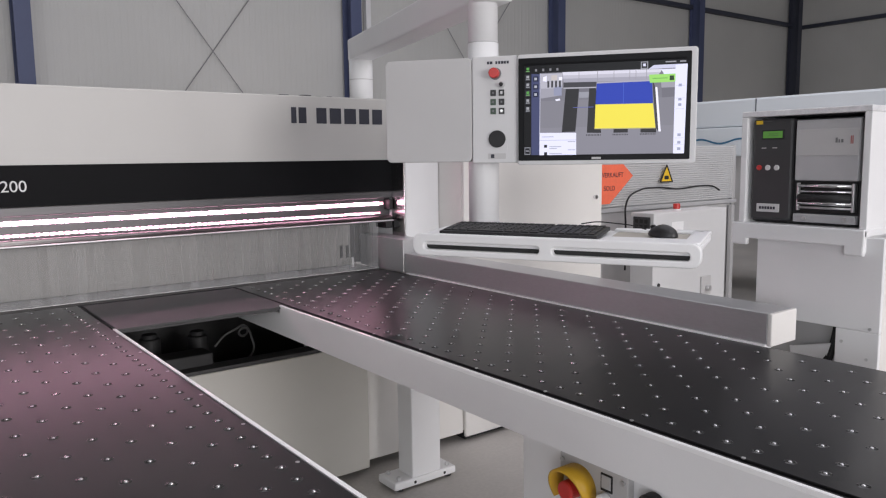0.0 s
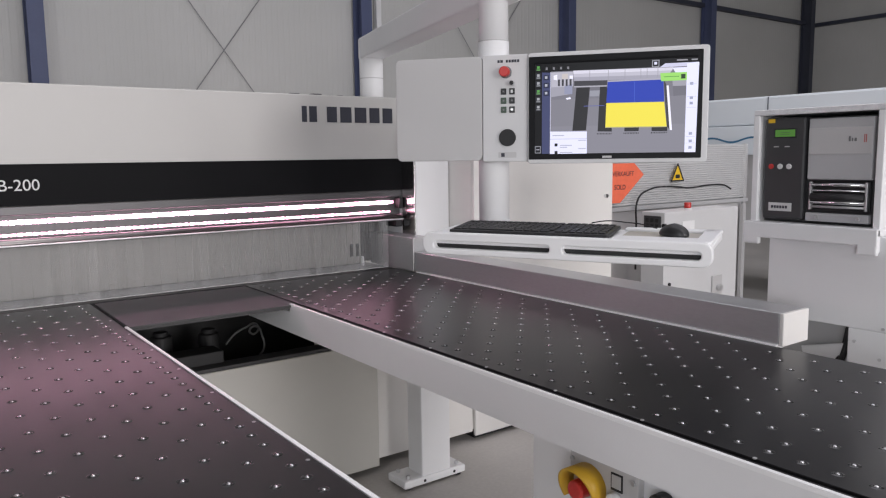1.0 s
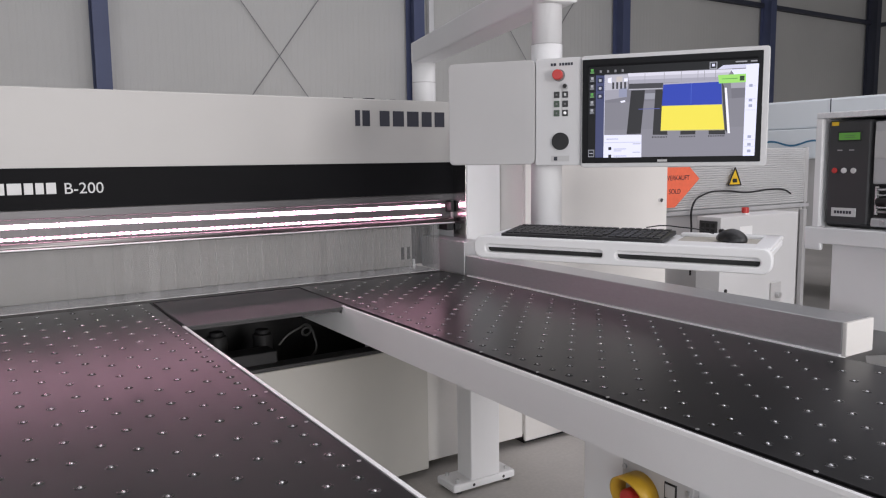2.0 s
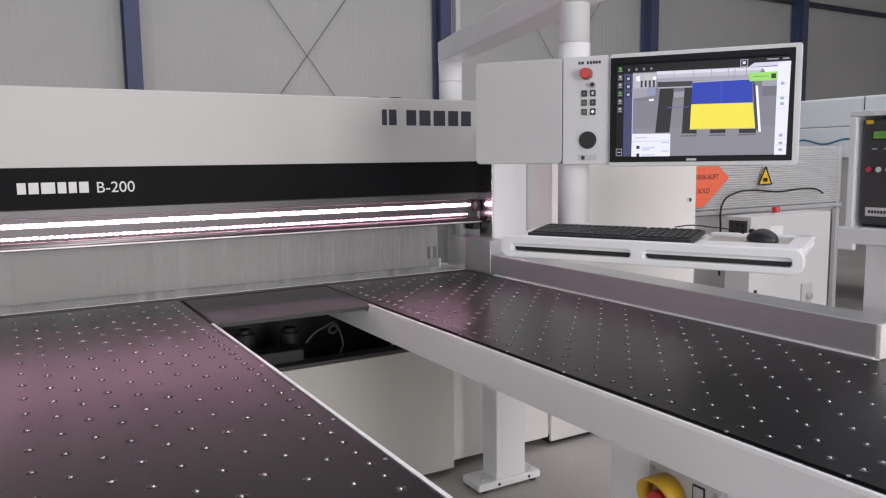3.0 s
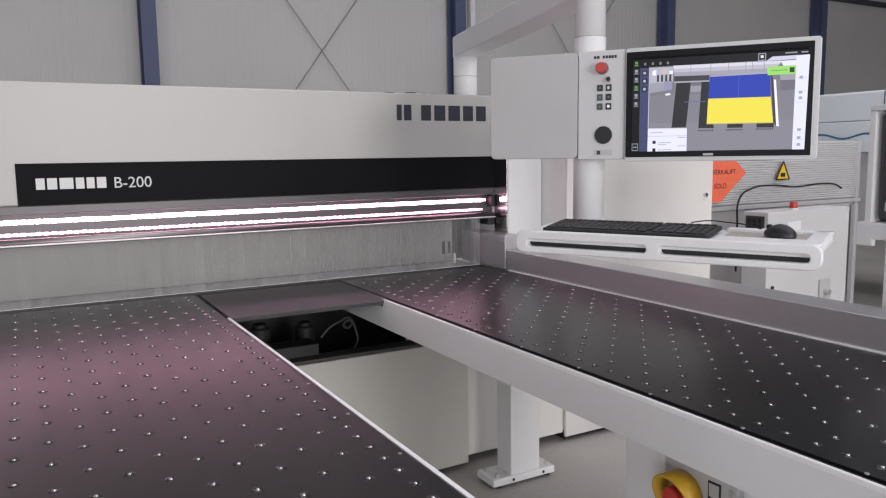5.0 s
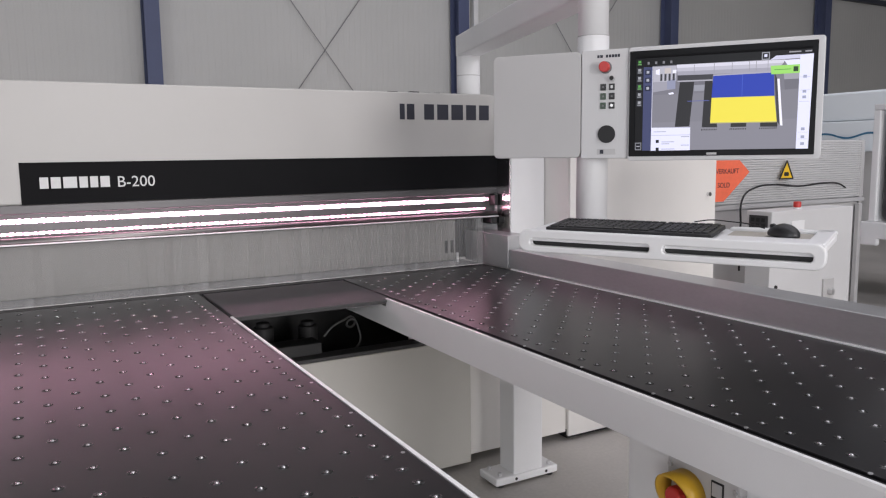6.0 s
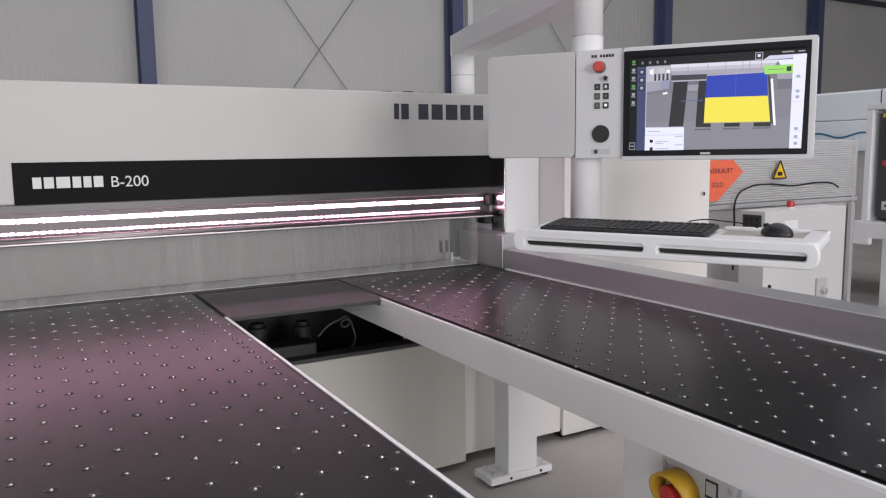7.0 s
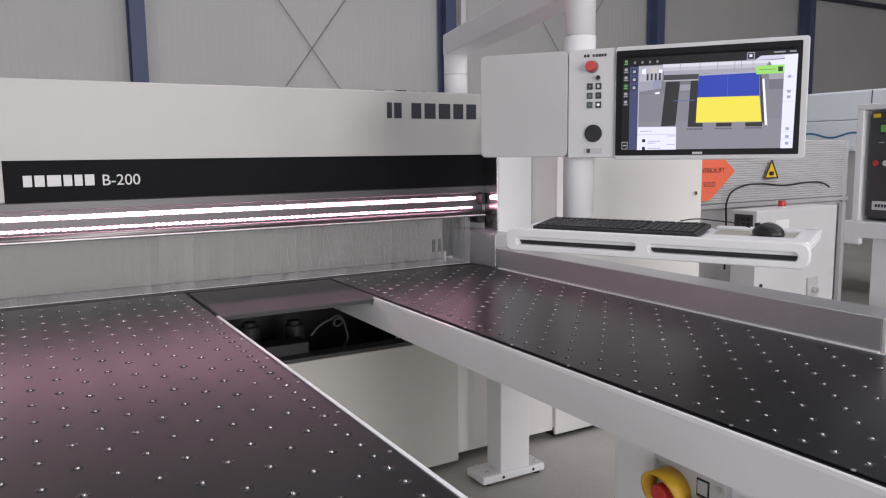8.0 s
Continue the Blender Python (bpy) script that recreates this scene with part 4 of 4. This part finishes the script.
world_part("body_front", box(PX + 0.005, PX + 0.02, 0.958, 1.352, 0.945, 1.228, 0.003), WHITE, pc, "white front sheet with a cable opening")
world_part("body_front", box(PX + 0.005, PX + 0.02, 0.958, 1.085, 0.02, 0.945, 0.003), WHITE, pc)
world_part("body_side", box(PX + 0.02, 2.78, 0.958, 0.975, 0.02, 1.228, 0.003), WARM, pc)
world_part("body_side", box(PX + 0.02, 2.78, 1.335, 1.352, 0.02, 1.228, 0.003), WHITE, pc)
# back and floor coloured near black for the shade inside the cabinet
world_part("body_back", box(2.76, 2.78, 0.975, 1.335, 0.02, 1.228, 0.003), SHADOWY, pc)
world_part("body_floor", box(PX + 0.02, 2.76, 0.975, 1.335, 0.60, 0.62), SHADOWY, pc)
world_part("inner_plate", box(PX + 0.075, PX + 0.085, 1.0, 1.334, 0.62, 1.0, 0.001), GREY, pc, "grey inner mounting plate")
bm = box(-0.006, 0.006, -0.075, 0.075, -0.03, 0.03, 0.002)
bm.transform(Matrix.Translation((PX + 0.05, 1.17, 0.838)) @ Matrix.Rotation(radians(-14), 4, "X"))
world_part("bent_flange", bm, WHITE, pc, "light bent sheet flange")
for y, z in ((1.065, 0.905), (0.985, 0.955), (0.99, 0.862)):
    world_part("rivet", tube((PX + 0.005, y, z), (PX + 0.002, y, z), 0.005, 10), STEEL, pc)

lp = thing("label_printer", "dark and grey label printer with a green display", "printer", (2.5, 1.21, 1.252))
bpy.context.view_layer.update()
F = PX + 0.012
world_part("body", box(F + 0.02, 2.74, 1.040, 1.392, 1.255, 1.585, 0.006), PRINTERDARK, lp)
world_part("control_face", box(F, F + 0.03, 1.248, 1.386, 1.262, 1.588, 0.008), PRINTERDARK, lp, "dark control face")
world_part("cover", box(F - 0.002, F + 0.03, 1.044, 1.238, 1.392, 1.580, 0.004), PRINTERGREY, lp, "light grey cover")
world_part("cover_panel", box(F - 0.004, F, 1.046, 1.236, 1.470, 1.550, 0.001), GREY, lp)
for k, (y0, y1, z0, z1, mt) in enumerate(((1.108, 1.113, 1.508, 1.523, MUTED), (1.101, 1.104, 1.508, 1.518, MUTED), (1.091, 1.096, 1.508, 1.518, MUTED), (1.067, 1.0685, 1.504, 1.528, MUTEDRED), (1.062, 1.0635, 1.504, 1.528, MUTEDRED))):
    world_part("brand_block", box(F - 0.0052, F - 0.004, min(y0, y1), max(y0, y1) + 0.001, z0, z1), mt, lp)
world_part("paper_bay", box(F + 0.012, F + 0.021, 1.05, 1.236, 1.292, 1.388, 0.002), RUBBER, lp)
for z, r, mt in ((1.376, 0.006, CHROME), (1.358, 0.004, CHROME), (1.338, 0.012, RUBBER), (1.322, 0.007, CHROME), (1.308, 0.004, STEEL)):
    world_part("roller", tube((F + 0.004, 1.062, z), (F + 0.004, 1.225, z), r, 14), mt, lp, smooth=True)
for y in (1.058, 1.227):
    world_part("roller_end", box(F, F + 0.012, y - 0.004, y + 0.004, 1.298, 1.385, 0.002), STEEL, lp)
world_part("tear_plate", box(F - 0.004, F + 0.02, 1.046, 1.238, 1.262, 1.288, 0.003), PRINTERGREY, lp)
for y in (1.075, 1.20):
    world_part("thumb_screw", tube((F - 0.004, y, 1.275), (F - 0.010, y, 1.275), 0.006, 12), STEEL, lp)
world_part("display_frame", box(F - 0.003, F + 0.001, 1.278, 1.352, 1.523, 1.553, 0.001), RUBBER, lp)
world_part("display", box(F - 0.004, F - 0.002, 1.282, 1.348, 1.527, 1.549), LCD, lp, "lit green display")
for z in (1.541, 1.535):
    world_part("display_line", box(F - 0.0046, F - 0.004, 1.296, 1.330, z - 0.0012, z), PRINTERDARK, lp)
for y, mt in ((1.358, RED), (1.328, SILVER), (1.298, SILVER)):
    world_part("button", tube((F, y, 1.432), (F - 0.006, y, 1.432), 0.0088, 18, bevel=0.002), mt, lp)
for y in (1.345, 1.308):
    world_part("status_mark", box(F - 0.001, F, y - 0.008, y + 0.008, 1.494, 1.497), GREY, lp)
world_part("maker_plate", box(F - 0.003, F, 1.285, 1.363, 1.288, 1.315, 0.001), SILVER, lp)
for k in range(6):
    world_part("name_block", box(F - 0.0038, F - 0.003, 1.346 - 0.0095 * k, 1.353 - 0.0095 * k, 1.297, 1.306), INK, lp)
world_part("sticker", box(F - 0.002, F, 1.352, 1.374, 1.572, 1.584), SIGN, lp)

for k in range(3):
    pts = [(PX + 0.035, 1.16 + 0.015 * k, 0.64), (PX + 0.03, 1.135 + 0.012 * k, 0.76), (PX + 0.035 + 0.008 * k, 1.105 + 0.010 * k, 0.85), (PX + 0.05, 1.092 + 0.004 * k, 0.98)]
    cb = cable("power_cable", pts, 0.006 + 0.001 * (k % 2), RUBBER)
    tagged(cb, "black cable coming out of the printer cabinet", "cable", "cables in the printer cabinet")

# ---- the machine behind ----
LY = 4.2
rear = thing("rear_machine", "pale grey machine with louvred fence behind the saw", "machine", (5.8, 4.6, 0))
bpy.context.view_layer.update()
for k in range(26):
    z = 1.045 + 0.0196 * k
    sl = box(4.75, 6.78, LY, LY + 0.012, z, z + 0.0155, 0.002, seg=1)
    bmesh.ops.rotate(sl, cent=(5.7, LY, z), matrix=Matrix.Rotation(radians(18), 3, "X"), verts=sl.verts)
    world_part("louvre_slat", sl, PANELGREY, rear)
world_part("louvre_back", box(4.75, 6.78, LY + 0.03, LY + 0.05, 0.95, 1.555), PRINTERGREY, rear)
for x in (4.78, 6.74):
    world_part("fence_post", box(x - 0.02, x + 0.02, LY - 0.006, LY + 0.03, 0.0, 1.56, 0.003), GREY, rear)
world_part("lower_rail", box(4.75, 6.78, LY - 0.02, LY + 0.02, 1.0, 1.035, 0.003), PRINTERGREY, rear)
world_part("lower_panel", box(4.75, 6.70, LY + 0.0, LY + 0.015, 0.12, 0.995, 0.003), GREY, rear)
world_part("end_post", box(6.64, 6.69, LY - 0.06, LY - 0.02, 0.0, 0.98, 0.004), GREY, rear)
world_part("hood", box(6.85, 8.2, 1.6, 5.2, 1.74, 2.008, 0.02), PALEBLUE, rear, "pale blue sheet metal hood")
world_part("hood_lower", box(6.83, 8.2, 2.6, 5.2, 1.45, 1.735, 0.01), PALEBLUE, rear)
for y in (2.35, 4.05):
    world_part("hood_seam", box(6.846, 6.856, y - 0.004, y + 0.004, 1.745, 2.0), DARKSTEEL, rear)
wave = bmesh.new()
prev = None
for k in range(41):
    y = 4.75 - 0.03 * k
    z = 1.60 + 0.022 * math.sin(k * 0.42) + (0.02 if k > 30 else 0)
    pair = (wave.verts.new((6.826, y, z - 0.009)), wave.verts.new((6.826, y, z + 0.009)))
    if prev:
        wave.faces.new((*prev, pair[1], pair[0]))
    prev = pair
world_part("wave_mark", wave, WAVE, rear, "dark blue wave line")
world_part("hood_body", box(6.95, 8.2, 2.6, 5.2, 0.70, 1.45, 0.01), GREY, rear)
world_part("hood_underside", box(6.97, 8.18, 2.62, 5.18, 0.66, 0.70), SHADOWY, rear)
for x, y in ((7.1, 2.7), (8.05, 2.7), (7.1, 5.1), (8.05, 5.1)):
    world_part("machine_leg", box(x - 0.05, x + 0.05, y - 0.05, y + 0.05, 0.0, 0.66, 0.004), GREY, rear)

warn = thing("warning_sign", "yellow triangular hand hazard warning sign", "sign", (5.64, LY - 0.03, 1.235))
tri = [(-0.085, 0.0), (0.085, 0.0), (0.0, 0.15)]
part("plate", prism(tri, 0.004, Matrix.Translation((0, 0, 0)) @ FRONT), SIGN, warn)
for a_, b_ in zip(tri, tri[1:] + tri[:1]):
    part("border", tube((a_[0], -0.005, a_[1]), (b_[0], -0.005, b_[1]), 0.006, 8), RUBBER, warn)
part("pictogram", prism(rounded(-0.03, 0.03, 0.022, 0.055, 0.01), 0.002, Matrix.Translation((0, -0.004, 0)) @ FRONT), RUBBER, warn)

sold = thing("sold_sign", "orange red arrow card reading sold", "sign", (4.80, LY - 0.04, 1.08))
part("card", prism([(-0.3, 0.32), (0.24, 0.32), (0.366, 0.222), (0.07, -0.006), (-0.3, -0.006)], 0.004, FRONT), ORANGE, sold)
lettering("word", "VERKAUFT", 0.056, Matrix.Translation((-0.03, -0.005, 0.215)) @ FRONT, INK, sold, 0.0005)
lettering("word", "SOLD", 0.056, Matrix.Translation((-0.005, -0.005, 0.105)) @ FRONT, INK, sold, 0.0005)

ctrl = thing("control_box", "light grey control box with a red button on top", "cabinet", (5.2, 3.75, 0))
bpy.context.view_layer.update()
world_part("body", box(4.73, 5.70, 3.6, 3.82, 0.10, 1.03, 0.006), PANELGREY, ctrl)
world_part("base", box(4.78, 5.65, 3.63, 3.80, 0.0, 0.10), SHADOWY, ctrl)
world_part("meter_plate", box(4.722, 4.73, 3.63, 3.79, 0.90, 1.0, 0.002), PRINTERDARK, ctrl)
for i in range(3):
    for j in range(2):
        world_part("meter", box(4.718, 4.722, 3.65 + 0.045 * i, 3.68 + 0.045 * i, 0.91 + 0.042 * j, 0.94 + 0.042 * j, 0.001), RUBBER, ctrl)
world_part("button_collar", tube((5.15, 3.7, 1.03), (5.15, 3.7, 1.04), 0.03, 16), WHITE, ctrl)
world_part("emergency_button", tube((5.15, 3.7, 1.04), (5.15, 3.7, 1.085), 0.028, 16, bevel=0.006), RED, ctrl)
world_part("label_card", box(4.95, 5.10, 3.596, 3.6, 0.88, 0.95), WHITE, ctrl)
world_part("lock", tube((4.80, 3.6, 0.47), (4.80, 3.59, 0.47), 0.014, 12), RUBBER, ctrl)
world_part("valve_plate", box(5.35, 5.48, 3.585, 3.6, 0.32, 0.48, 0.003), GREY, ctrl)
world_part("valve", tube((5.42, 3.585, 0.38), (5.42, 3.55, 0.38), 0.025, 14, bevel=0.004), STEEL, ctrl)

lead = [(5.06, 4.14, 0.5), (5.06, 4.14, 0.87), (5.08, 4.14, 1.10), (5.22, 4.14, 1.172), (5.46, 4.14, 1.19), (5.78, 4.14, 1.168), (6.12, 4.14, 1.184), (6.33, 4.14, 1.170), (6.42, 4.14, 1.135)]
tagged(cable("hanging_cable", lead, 0.008, RUBBER), "black cable looped along the louvred fence", "cable")
